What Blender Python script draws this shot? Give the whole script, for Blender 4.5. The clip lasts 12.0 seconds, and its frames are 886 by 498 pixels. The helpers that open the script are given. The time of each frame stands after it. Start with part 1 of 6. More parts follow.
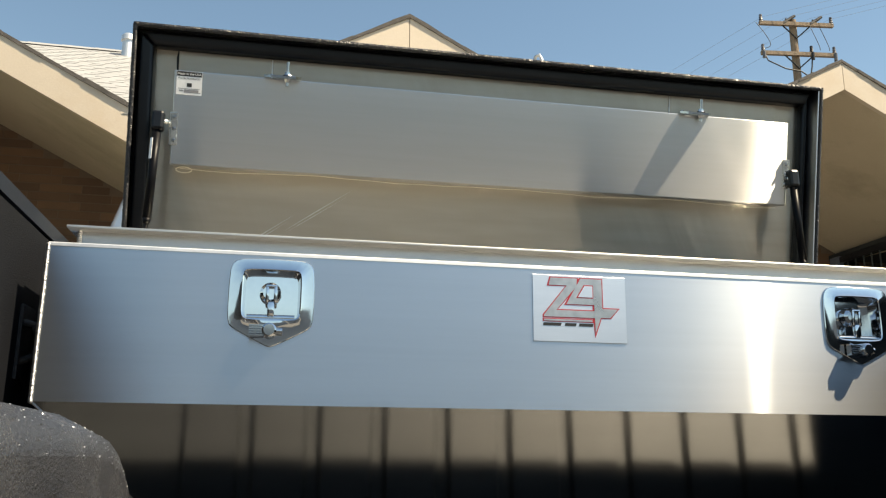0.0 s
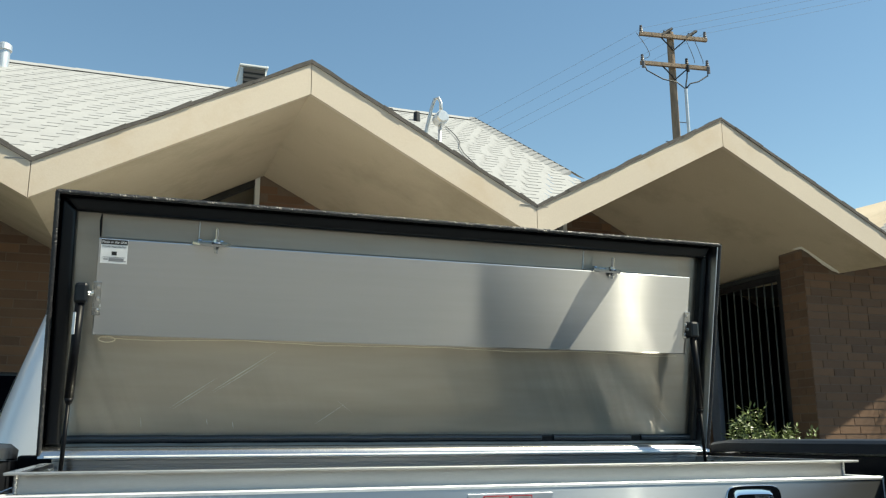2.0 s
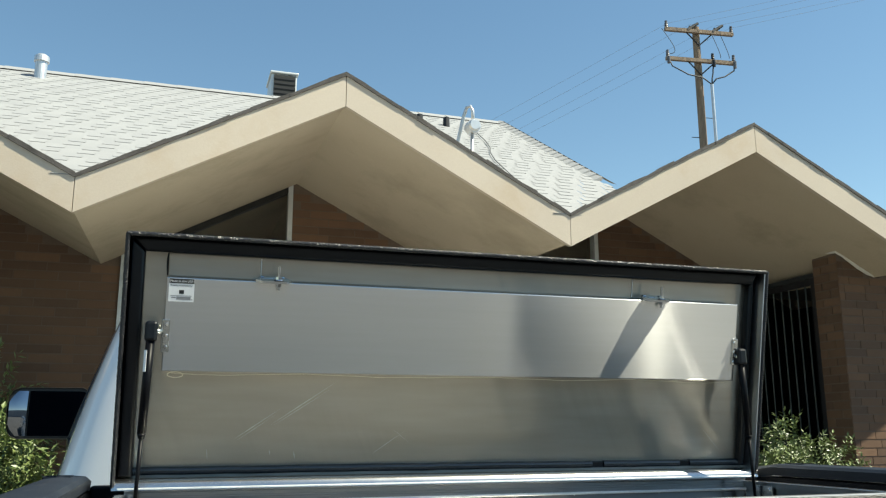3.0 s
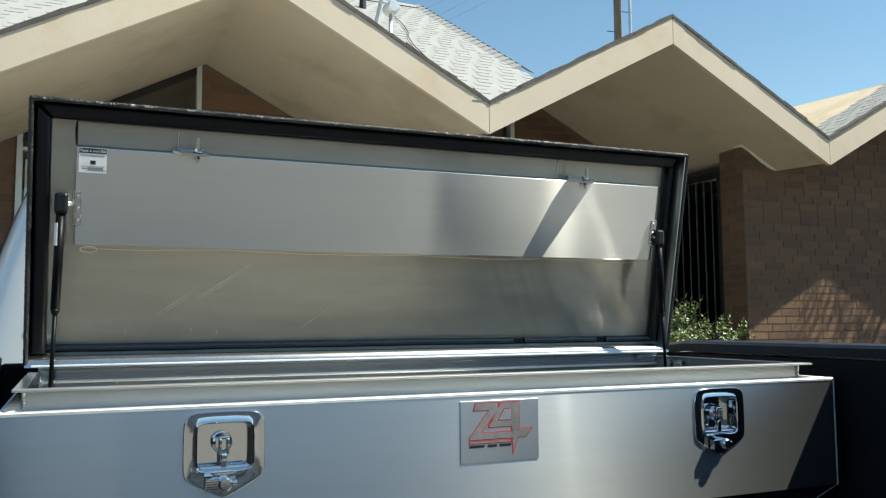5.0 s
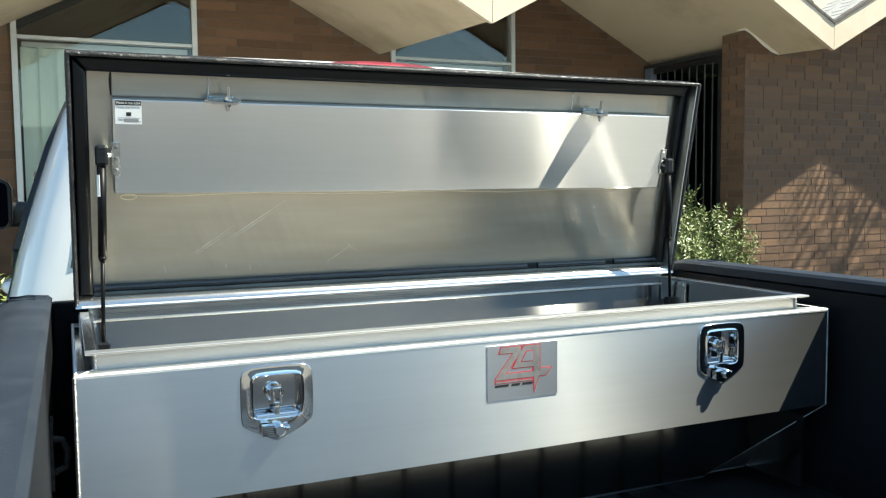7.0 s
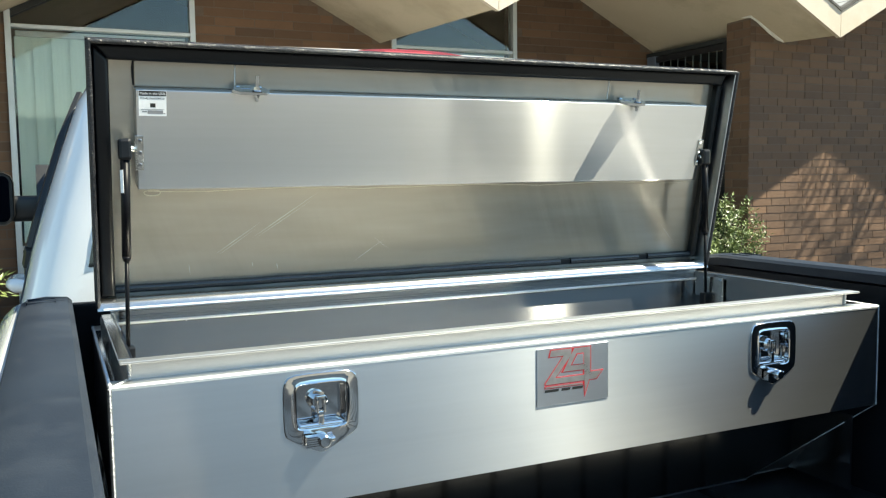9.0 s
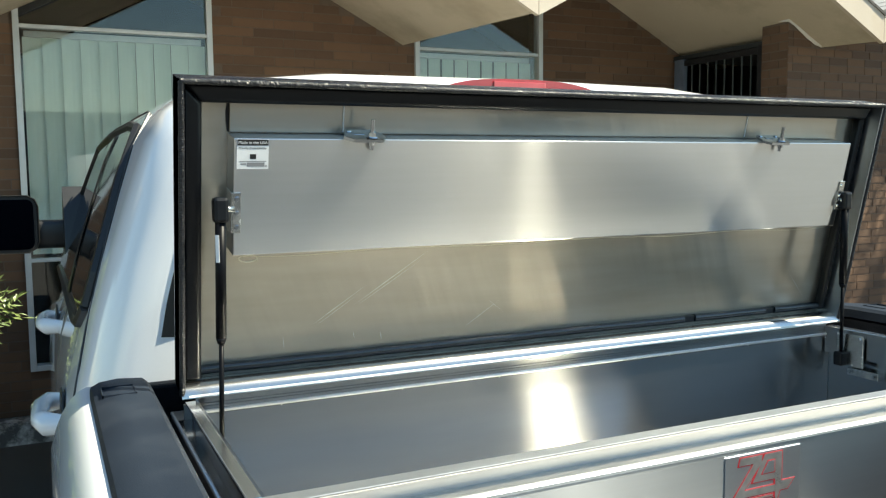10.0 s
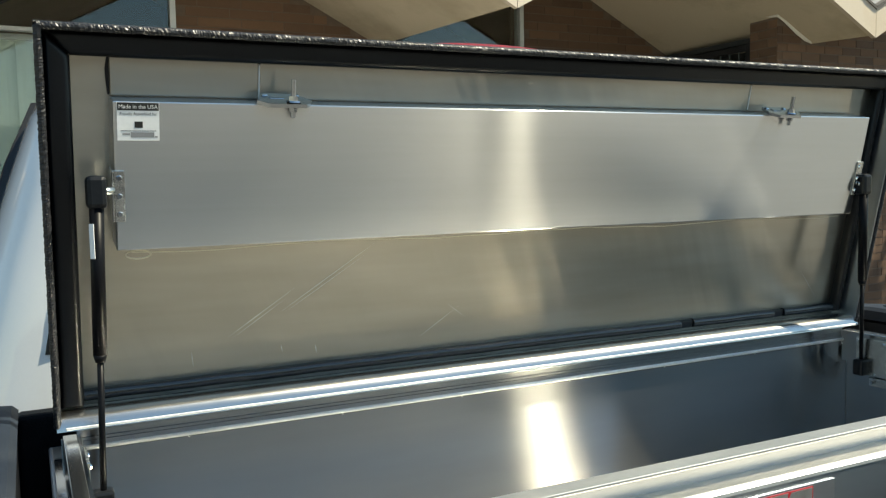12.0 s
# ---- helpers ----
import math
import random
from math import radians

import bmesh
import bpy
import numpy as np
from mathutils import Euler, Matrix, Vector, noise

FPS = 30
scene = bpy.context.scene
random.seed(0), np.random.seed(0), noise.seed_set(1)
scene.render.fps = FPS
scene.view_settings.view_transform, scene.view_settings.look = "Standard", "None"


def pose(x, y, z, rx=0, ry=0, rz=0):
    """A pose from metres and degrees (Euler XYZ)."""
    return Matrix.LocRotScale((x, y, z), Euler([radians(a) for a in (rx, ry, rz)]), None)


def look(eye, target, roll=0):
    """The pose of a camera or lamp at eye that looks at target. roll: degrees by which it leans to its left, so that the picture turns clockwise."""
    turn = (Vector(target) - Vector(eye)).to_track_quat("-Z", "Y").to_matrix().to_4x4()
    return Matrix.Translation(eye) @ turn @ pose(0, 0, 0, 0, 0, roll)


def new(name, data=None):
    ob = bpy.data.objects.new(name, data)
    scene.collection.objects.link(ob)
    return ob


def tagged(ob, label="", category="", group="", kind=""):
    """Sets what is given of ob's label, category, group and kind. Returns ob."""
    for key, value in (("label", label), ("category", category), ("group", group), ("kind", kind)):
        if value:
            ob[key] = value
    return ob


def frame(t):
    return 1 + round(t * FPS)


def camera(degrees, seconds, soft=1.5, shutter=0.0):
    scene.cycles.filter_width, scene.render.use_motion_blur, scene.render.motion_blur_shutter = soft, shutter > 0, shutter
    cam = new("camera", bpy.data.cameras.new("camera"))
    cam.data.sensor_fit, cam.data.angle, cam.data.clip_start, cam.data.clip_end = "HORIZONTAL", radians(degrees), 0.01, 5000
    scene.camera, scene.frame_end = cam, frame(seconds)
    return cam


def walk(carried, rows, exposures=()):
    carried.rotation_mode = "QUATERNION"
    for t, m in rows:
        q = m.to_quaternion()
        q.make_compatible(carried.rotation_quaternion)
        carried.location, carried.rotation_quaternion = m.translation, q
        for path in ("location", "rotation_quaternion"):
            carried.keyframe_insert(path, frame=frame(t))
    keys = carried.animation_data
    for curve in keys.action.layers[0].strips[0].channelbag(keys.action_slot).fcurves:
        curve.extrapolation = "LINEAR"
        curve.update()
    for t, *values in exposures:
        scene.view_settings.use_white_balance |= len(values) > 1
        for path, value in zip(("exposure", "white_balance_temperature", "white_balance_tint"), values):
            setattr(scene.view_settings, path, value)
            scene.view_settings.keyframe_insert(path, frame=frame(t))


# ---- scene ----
cam = camera(55.1, 12.0, soft=1.25)
PATH = [
    (0, (-0.48, -1.277, 1.162), (-0.108, 0.632, 1.628), 0.4),
    (0.5, (-0.46, -1.331, 1.148), (0.1, 0.53, 1.619), -0.1),
    (1, (-0.466, -1.394, 1.244), (0.289, 0.405, 1.684), -0.35),
    (1.5, (-0.532, -1.382, 1.389), (0.209, 0.424, 1.827), -0.2),
    (2, (-0.608, -1.383, 1.534), (0.032, 0.462, 1.967), -0.2),
    (2.5, (-0.658, -1.407, 1.606), (-0.196, 0.492, 2.031), 0.1),
    (3, (-0.694, -1.419, 1.61), (-0.105, 0.445, 2.033), -0.2),
    (3.2, (-0.721, -1.434, 1.602), (-0.055, 0.404, 2.025), -0.1),
    (4.8, (-0.707, -1.372, 1.584), (0.084, 0.441, 1.875), -0.4),
    (5, (-0.714, -1.376, 1.58), (0.08, 0.452, 1.752), -0.4),
    (5.5, (-0.748, -1.399, 1.619), (0.045, 0.437, 1.583), -0.5),
    (6, (-0.809, -1.428, 1.648), (-0.01, 0.402, 1.538), -0.6),
    (6.5, (-0.829, -1.434, 1.689), (-0.02, 0.392, 1.571), -0.5),
    (6.7, (-0.823, -1.439, 1.724), (-0.016, 0.386, 1.595), -0.6),
    (8.3, (-0.802, -1.362, 1.766), (0.016, 0.457, 1.605), -0.5),
    (8.5, (-0.802, -1.339, 1.746), (0.019, 0.478, 1.583), -0.6),
    (9, (-0.872, -1.316, 1.754), (-0.043, 0.496, 1.587), -0.8),
    (9.5, (-0.972, -1.208, 1.813), (-0.13, 0.598, 1.637), -0.8),
    (10, (-1.0, -0.948, 1.877), (-0.151, 0.853, 1.693), -0.5),
    (10.5, (-1.054, -0.76, 1.874), (-0.238, 1.059, 1.718), -0.6),
    (11, (-1.019, -0.652, 1.865), (-0.188, 1.16, 1.701), -0.5),
    (11.5, (-0.89, -0.68, 1.841), (-0.042, 1.124, 1.675), -0.9),
    (12, (-0.822, -0.722, 1.82), (0.054, 1.07, 1.664), -1.2),
]
EXPOSURES = [(0.0, 1.27, 8550, 8), (0.5, 1.22, 8500, 6), (1.5, 1.1, 7850, 2), (2.0, 1.05, 7300, 0), (2.5, 1.07, 7300, 0), (3.0, 1.05, 7080, 0), (5.0, 1.02, 6950, 0), (5.5, 1.5, 7230, 0), (6.5, 1.78, 7220, 0), (9.0, 1.8, 7200, 0), (10.5, 1.33, 7260, 0), (12.0, 1.22, 7600, 0)]
walk(cam, [(t, look(eye, target, roll)) for t, eye, target, roll in PATH], EXPOSURES)

# ---- light ----
SUN = Vector((1.06, -0.53, 1.66)).normalized()
ELEV = math.asin(SUN.z)
AZIM = math.atan2(SUN.x, SUN.y)
world = bpy.data.worlds.new("sky")
scene.world = world
world.use_nodes = True
wn = world.node_tree
sky = wn.nodes.new("ShaderNodeTexSky")
sky.sky_type = "NISHITA"
sky.sun_disc = False
sky.sun_elevation, sky.sun_rotation = ELEV, AZIM
sky.air_density, sky.dust_density, sky.ozone_density = 1.0, 0.15, 0.4
wn.nodes["Background"].inputs["Strength"].default_value = 0.083
deep = wn.nodes.new("ShaderNodeHueSaturation")
deep.inputs["Hue"].default_value, deep.inputs["Saturation"].default_value = 0.497, 1.13
wn.links.new(sky.outputs[0], deep.inputs["Color"])
wn.links.new(deep.outputs[0], wn.nodes["Background"].inputs["Color"])
sun = new("sun", bpy.data.lights.new("sun", "SUN"))
sun.data.energy, sun.data.angle, sun.data.color = 4.9, radians(0.53), (1.0, 0.95, 0.87)
sun.matrix_world = look((8, -4, 12), Vector((8, -4, 12)) - SUN)

G = 0.15                      # height of the parking lot

# ---- materials ----


def material(name, c1, c2=None, rough=0.5, metal=0.0, scale=6.0, fine=80.0, bump=0.0, stretch=(1, 1, 1), vary=0.0,
             rough_vary=0.1, coat=0.0, spec=0.5, aniso=0.0, stain=None, stain_scale=1.3, bump_scale=None, island=False, streak=None, detail=6.0, ripple=0.0):
    """A procedural surface: a broad blotch and a fine grain mix two colours; grain also drives gloss and relief."""
    m = bpy.data.materials.new(name)
    m.use_nodes = True
    t, n = m.node_tree, m.node_tree.nodes
    p = n["Principled BSDF"]
    geo = n.new("ShaderNodeNewGeometry")
    mapping = n.new("ShaderNodeMapping")
    mapping.inputs["Scale"].default_value = stretch
    t.links.new(geo.outputs["Position"], mapping.inputs[0])

    def noise_at(s, detail=4.0, rough_n=0.55):
        k = n.new("ShaderNodeTexNoise")
        k.inputs["Scale"].default_value, k.inputs["Detail"].default_value, k.inputs["Roughness"].default_value = s, detail, rough_n
        t.links.new(mapping.outputs[0], k.inputs["Vector"])
        return k.outputs["Fac"]

    def math_node(op, a, b):
        k = n.new("ShaderNodeMath")
        k.operation = op
        for i, v in enumerate((a, b)):
            if isinstance(v, (int, float)):
                k.inputs[i].default_value = v
            else:
                t.links.new(v, k.inputs[i])
        return k.outputs[0]

    broad, grain = noise_at(scale), noise_at(fine, detail)
    fac = math_node("ADD", math_node("MULTIPLY", broad, 0.6), math_node("MULTIPLY", grain, 0.4))
    if vary:
        if island:
            r = geo.outputs["Random Per Island"]
        else:
            r = n.new("ShaderNodeObjectInfo").outputs["Random"]
        fac = math_node("ADD", math_node("MULTIPLY", fac, 1 - vary), math_node("MULTIPLY", r, vary))
    ramp = n.new("ShaderNodeValToRGB")
    c2 = c2 or tuple(v * 0.8 for v in c1)
    lo, hi = (0.12, 0.88) if vary > 0.4 else (0.36, 0.64)
    ramp.color_ramp.elements[0].position, ramp.color_ramp.elements[0].color = lo, (*c2, 1)
    ramp.color_ramp.elements[1].position, ramp.color_ramp.elements[1].color = hi, (*c1, 1)
    t.links.new(fac, ramp.inputs[0])
    colour = ramp.outputs[0]
    if stain:
        mix = n.new("ShaderNodeMix")
        mix.data_type = "RGBA"
        sr = n.new("ShaderNodeValToRGB")
        sr.color_ramp.elements[0].position, sr.color_ramp.elements[1].position = 0.5, 0.72
        t.links.new(noise_at(stain_scale, 8.0, 0.65), sr.inputs[0])
        t.links.new(math_node("MULTIPLY", sr.outputs[0], 0.8), mix.inputs["Factor"])
        t.links.new(colour, mix.inputs["A"])
        mix.inputs["B"].default_value = (*stain, 1)
        colour = mix.outputs["Result"]
    t.links.new(colour, p.inputs["Base Color"])
    t.links.new(math_node("ADD", math_node("MULTIPLY", math_node("SUBTRACT", fac, 0.5), rough_vary * 2), rough), p.inputs["Roughness"])
    p.inputs["Metallic"].default_value = metal
    p.inputs["Specular IOR Level"].default_value = spec
    p.inputs["Coat Weight"].default_value = coat
    p.inputs["Coat Roughness"].default_value = 0.04
    if aniso:
        p.inputs["Anisotropic"].default_value = aniso
        p.inputs["Anisotropic Rotation"].default_value = 0.25
        tan = n.new("ShaderNodeTangent")
        tan.direction_type = "UV_MAP"
        t.links.new(tan.outputs[0], p.inputs["Tangent"])
    if bump:
        b = n.new("ShaderNodeBump")
        b.inputs["Strength"].default_value, b.inputs["Distance"].default_value = 1.0, bump
        t.links.new(noise_at(bump_scale, 3.0) if bump_scale else grain, b.inputs["Height"])
        t.links.new(b.outputs[0], p.inputs["Normal"])
    if streak:
        # brushed metal: lobes narrow along the grain and wide across it, laid over one another
        tan2 = n.new("ShaderNodeTangent")
        tan2.direction_type = "UV_MAP"
        dent = None
        if ripple:                    # sheet gently buckled in slanting folds
            turn = n.new("ShaderNodeMapping")
            turn.inputs["Rotation"].default_value = (0, radians(24), 0)
            t.links.new(geo.outputs["Position"], turn.inputs[0])
            pull_out = n.new("ShaderNodeMapping")
            pull_out.inputs["Scale"].default_value = (12, 2, 1.6)
            t.links.new(turn.outputs[0], pull_out.inputs[0])
            fold = n.new("ShaderNodeTexNoise")
            fold.inputs["Scale"].default_value, fold.inputs["Detail"].default_value, fold.inputs["Roughness"].default_value = 1.0, 2.5, 0.5
            t.links.new(pull_out.outputs[0], fold.inputs["Vector"])
            b2 = n.new("ShaderNodeBump")
            b2.inputs["Strength"].default_value, b2.inputs["Distance"].default_value = 1.0, ripple
            t.links.new(fold.outputs["Fac"], b2.inputs["Height"])
            dent = b2.outputs[0]
        done = None
        for rough_s, pull, share, shape in streak:
            gl = n.new("ShaderNodeBsdfAnisotropic")
            gl.distribution = shape
            gl.inputs["Anisotropy"].default_value, gl.inputs["Rotation"].default_value = pull, 0.0
            t.links.new(math_node("ADD", math_node("MULTIPLY", math_node("SUBTRACT", fac, 0.5), rough_vary * 2), rough_s), gl.inputs["Roughness"])
            t.links.new(tan2.outputs[0], gl.inputs["Tangent"])
            if dent:
                t.links.new(dent, gl.inputs["Normal"])
            t.links.new(colour, gl.inputs["Color"])
            if done is None:
                done = gl.outputs[0]
                continue
            mixer = n.new("ShaderNodeMixShader")
            mixer.inputs[0].default_value = share
            t.links.new(done, mixer.inputs[1])
            t.links.new(gl.outputs[0], mixer.inputs[2])
            done = mixer.outputs[0]
        t.links.new(done, n["Material Output"].inputs["Surface"])
    return m


def glass_material(name, tint=(0.92, 0.96, 0.94), rough=0.0):
    m = bpy.data.materials.new(name)
    m.use_nodes = True
    p = m.node_tree.nodes["Principled BSDF"]
    p.inputs["Base Color"].default_value = (*tint, 1)
    p.inputs["Transmission Weight"].default_value = 1.0
    p.inputs["Roughness"].default_value = rough
    p.inputs["IOR"].default_value = 1.5
    return m


def plain(name, c, rough=0.5, metal=0.0, emit=0.0):
    m = material(name, c, tuple(v * 0.9 for v in c), rough, metal, scale=20, fine=200)
    if emit:
        p = m.node_tree.nodes["Principled BSDF"]
        p.inputs["Emission Color"].default_value, p.inputs["Emission Strength"].default_value = (*c, 1), emit
    return m


ALU = material("brushed_aluminium", (0.73, 0.76, 0.795), (0.69, 0.72, 0.755), 0.24, 1.0, 1.2, 9, 0, (0.4, 3, 12), rough_vary=0.004, streak=((0.285, 0.62, 1, "BECKMANN"), (0.42, 0.66, 0.13, "GGX"), (0.5, 0.15, 0.09, "GGX"), (0.453, 0.845, 0.006, "BECKMANN"), (0.207, 0.859, 0.2, "BECKMANN")), detail=2.0)
ALU_TRAY = material("satin_aluminium", (0.76, 0.76, 0.755), (0.72, 0.72, 0.71), 0.24, 1.0, 1.2, 9, 0, (0.4, 3, 12), rough_vary=0.004, streak=((0.15, 0.68, 1, "BECKMANN"), (0.46, 0.66, 0.22, "GGX"), (0.3, 0.82, 0.14, "BECKMANN")), detail=2.0)
ALU_SKIN = material("mill_finish_aluminium", (0.58, 0.535, 0.46), (0.47, 0.43, 0.365), 0.19, 1.0, 1.3, 6, 0, (0.6, 2.5, 5), rough_vary=0.004, streak=((0.19, 0.58, 1, "BECKMANN"), (0.45, 0.42, 0.6, "GGX"), (0.28, 0.85, 0.06, "BECKMANN")), detail=2.0, ripple=0.0038)
# base colour lowered so that the inside of the box reads as shade
ALU_WALL = material("shaded_mill_aluminium", (0.485, 0.485, 0.485), (0.44, 0.44, 0.44), 0.19, 1.0, 1.3, 6, 0, (0.6, 2.5, 5), rough_vary=0.004, streak=((0.12, 0.6, 1, "BECKMANN"), (0.34, 0.66, 0.04, "GGX"), (0.28, 0.83, 0.34, "BECKMANN")), detail=2.0)
ALU_FLOOR = material("smooth_mill_aluminium", (0.72, 0.71, 0.68), (0.66, 0.65, 0.62), 0.12, 1.0, 1.3, 6, 0, (0.6, 2.5, 5), rough_vary=0.004, streak=((0.14, 0.64, 1, "BECKMANN"), (0.55, 0.3, 0.16, "GGX"), (0.28, 0.847, 0.24, "BECKMANN")), detail=2.0)
ALU_FLANGE = material("polished_extrusion", (0.54, 0.54, 0.53), (0.49, 0.49, 0.48), 0.22, 1.0, 3, 60, 0, (1, 4, 10), rough_vary=0.02)
LIP = material("plain_mill_aluminium", (0.62, 0.615, 0.6), (0.54, 0.535, 0.52), 0.42, 1.0, 6, 90, 0.00003, (1, 4, 8), rough_vary=0.05)
ALU_RIM = material("smooth_bright_aluminium", (0.8, 0.805, 0.8), (0.74, 0.745, 0.74), 0.2, 1.0, 12, 90, 0, rough_vary=0.02)
ALU_EDGE = material("bright_aluminium_edge", (0.86, 0.87, 0.88), (0.76, 0.77, 0.78), 0.55, 1.0, 12, 90, 0.00005)
# base colour lowered to darken the reflection of the sunlit bed floor
ALU_DARK = material("darkened_polished_aluminium", (0.5, 0.5, 0.49), (0.44, 0.44, 0.43), 0.16, 1.0, 3, 60, 0.00004, (1, 4, 10), aniso=0.5, rough_vary=0.04)
# glossier, slightly darker copy of the deck metal: shade put into colour
SHADED_END_METAL = material("shaded_end_metal", (0.62, 0.62, 0.63), (0.5, 0.5, 0.51), 0.12, 1.0, 5, 60, 0.00003, rough_vary=0.04)
WELD = material("weld_bead", (0.62, 0.62, 0.61), (0.42, 0.42, 0.42), 0.5, 1.0, 60, 300, 0.0002)
CHROME = material("chrome", (0.74, 0.75, 0.76), (0.68, 0.69, 0.7), 0.07, 1.0, 12, 90, 0, rough_vary=0.03)
ZINC = material("zinc_plated_steel", (0.75, 0.76, 0.74), (0.55, 0.56, 0.55), 0.25, 1.0, 30, 150, 0.0001)
BOLT_ZINC = material("blue_zinc_plate", (0.5, 0.53, 0.56), (0.4, 0.42, 0.45), 0.2, 1.0, 30, 150, 0.0001, rough_vary=0.05)
STEEL_BLACK = material("black_strut_paint", (0.004, 0.0045, 0.006), (0.003, 0.003, 0.004), 0.38, 0, 20, 150, spec=0.1)
LINER = material("black_bed_liner", (0.011, 0.012, 0.015), (0.006, 0.0065, 0.008), 0.5, 0, 5, 420, 0.0014, rough_vary=0.12, spec=0.1)
LINER_ARCH = material("speckled_black_liner", (0.034, 0.034, 0.037), (0.012, 0.012, 0.014), 0.26, 0, 8, 420, 0.0022, rough_vary=0.1, spec=0.5)
RIM = material("glinting_black_coating", (0.012, 0.012, 0.015), (0.006, 0.006, 0.008), 0.4, 0, 40, 260, 0, rough_vary=0.1, spec=0.5)
LINER_LID = material("sparkling_black_coating", (0.012, 0.011, 0.015), (0.005, 0.005, 0.007), 0.16, 0, 20, 190, 0.006, rough_vary=0.08, spec=0.7)
LINER_FLOOR = material("ribbed_liner", (0.014, 0.016, 0.018), (0.009, 0.01, 0.012), 0.4, 0, 4, 300, 0.0008, rough_vary=0.12)
CAP = material("grey_black_plastic_cap", (0.014, 0.02, 0.03), (0.009, 0.013, 0.021), 0.5, 0, 5, 500, 0.0004, spec=0.2, stain=(0.024, 0.03, 0.04), stain_scale=9.0)
RUBBER = material("black_rubber_seal", (0.004, 0.005, 0.007), (0.003, 0.0035, 0.005), 0.36, 0, 9, 150, 0.0002, spec=0.34)
BULB = material("smooth_black_rubber", (0.012, 0.013, 0.015), (0.008, 0.009, 0.01), 0.24, 0, 9, 150, 0, spec=0.9)
PAINT = material("white_car_paint", (0.87, 0.88, 0.89), (0.84, 0.85, 0.87), 0.25, 0, 3, 300, 0, rough_vary=0.02, coat=1.0)
BLACK_TRIM = material("black_trim", (0.016, 0.016, 0.017), (0.01, 0.01, 0.01), 0.35, 0, 10, 200)
CAR_GLASS = material("tinted_car_glass", (0.012, 0.014, 0.015), (0.008, 0.01, 0.01), 0.03, 0, 10, 100, 0, rough_vary=0.01, coat=0.3, spec=0.5)
# near-black base puts the mirror's dark reflection into its colour
DARKENED_MIRROR = material("mirror_glass", (0.005, 0.007, 0.013), (0.004, 0.006, 0.011), 0.02, 1.0, 5, 50, 0, rough_vary=0.0)
RED_LENS = material("red_lens", (0.36, 0.008, 0.018), (0.27, 0.006, 0.013), 0.12, 0, 30, 200, 0, coat=1.0)
LENS_SHINE = material("highlight_red", (0.5, 0.06, 0.07), (0.42, 0.04, 0.05), 0.12, 0, 30, 200, 0, coat=1.0)
TYRE = material("tyre_rubber", (0.03, 0.03, 0.03), (0.018, 0.018, 0.018), 0.75, 0, 9, 160, 0.002)
CONCRETE_WALL = material("grey_block_wall", (0.33, 0.34, 0.36), (0.26, 0.27, 0.29), 0.85, 0, 0.7, 120, 0.002)
STUCCO = material("tan_stucco", (0.52, 0.44, 0.33), (0.43, 0.355, 0.26), 0.85, 0, 0.9, 160, 0.0015, stain=(0.33, 0.27, 0.19), stain_scale=1.5)
FASCIA = material("cream_fascia_paint", (0.53, 0.455, 0.37), (0.48, 0.405, 0.325), 0.6, 0, 1.2, 120, 0.0006, stain=(0.44, 0.335, 0.23), stain_scale=1.6)
CAULK = material("pale_caulk", (0.76, 0.73, 0.66), (0.66, 0.62, 0.55), 0.7, 0, 9, 120, 0.001)
SHINGLE = material("white_shingle", (0.275, 0.28, 0.287), (0.235, 0.24, 0.247), 0.9, 0, 3, 250, 0.001, vary=0.5, island=True)
SHINGLE_EDGE = material("dark_roof_edge", (0.1, 0.09, 0.085), (0.05, 0.046, 0.042), 0.9, 0, 12, 200, 0.003)
BRICK = material("brown_brick", (0.178, 0.1, 0.058), (0.078, 0.044, 0.027), 0.85, 0, 9, 190, 0.002, vary=0.6, stain=(0.13, 0.078, 0.048), stain_scale=3.0)
BRICK_FAR = material("brown_brick_field", (0.178, 0.1, 0.058), (0.078, 0.044, 0.027), 0.85, 0, 9, 190, 0.002, vary=0.6, island=True, stain=(0.13, 0.078, 0.048), stain_scale=3.0)
MORTAR = material("dark_mortar", (0.15, 0.108, 0.08), (0.115, 0.083, 0.062), 0.95, 0, 14, 250, 0.002)
ASPHALT = material("asphalt", (0.12, 0.116, 0.11), (0.085, 0.082, 0.078), 0.88, 0, 1.1, 350, 0.004, stain=(0.09, 0.085, 0.08), stain_scale=0.6)
KERB = material("worn_white_kerb", (0.14, 0.138, 0.132), (0.09, 0.088, 0.085), 0.85, 0, 7, 200, 0.003, stain=(0.9, 0.9, 0.89), stain_scale=9.0)
SOIL = material("planter_soil", (0.07, 0.05, 0.035), (0.035, 0.025, 0.018), 0.95, 0, 8, 150, 0.01)
FRAME = material("aluminium_window_frame", (0.6, 0.62, 0.62), (0.5, 0.52, 0.52), 0.4, 0.3, 6, 150, 0.0002)
BLIND = material("pale_vertical_blind", (0.74, 0.84, 0.78), (0.58, 0.69, 0.63), 0.7, 0, 1.5, 90, 0.0003, vary=0.5)
# near-black stands in for the shade indoors; the cooler grille wears it too
DARK_IN = material("shade_and_grille_black", (0.03, 0.032, 0.032), (0.018, 0.02, 0.02), 0.9, 0, 2, 60)
IRON = material("black_iron", (0.02, 0.021, 0.024), (0.012, 0.012, 0.014), 0.5, 0.2, 10, 200, 0.0004)
GATE_BAR = material("grey_green_gate_paint", (0.045, 0.054, 0.052), (0.03, 0.036, 0.035), 0.5, 0, 9, 150, 0.0004)
# bright metal for tiny grains that imitate glints on the liner
GLINT = material("liner_glint", (0.7, 0.71, 0.74), (0.5, 0.51, 0.54), 0.3, 0.6, 30, 200)
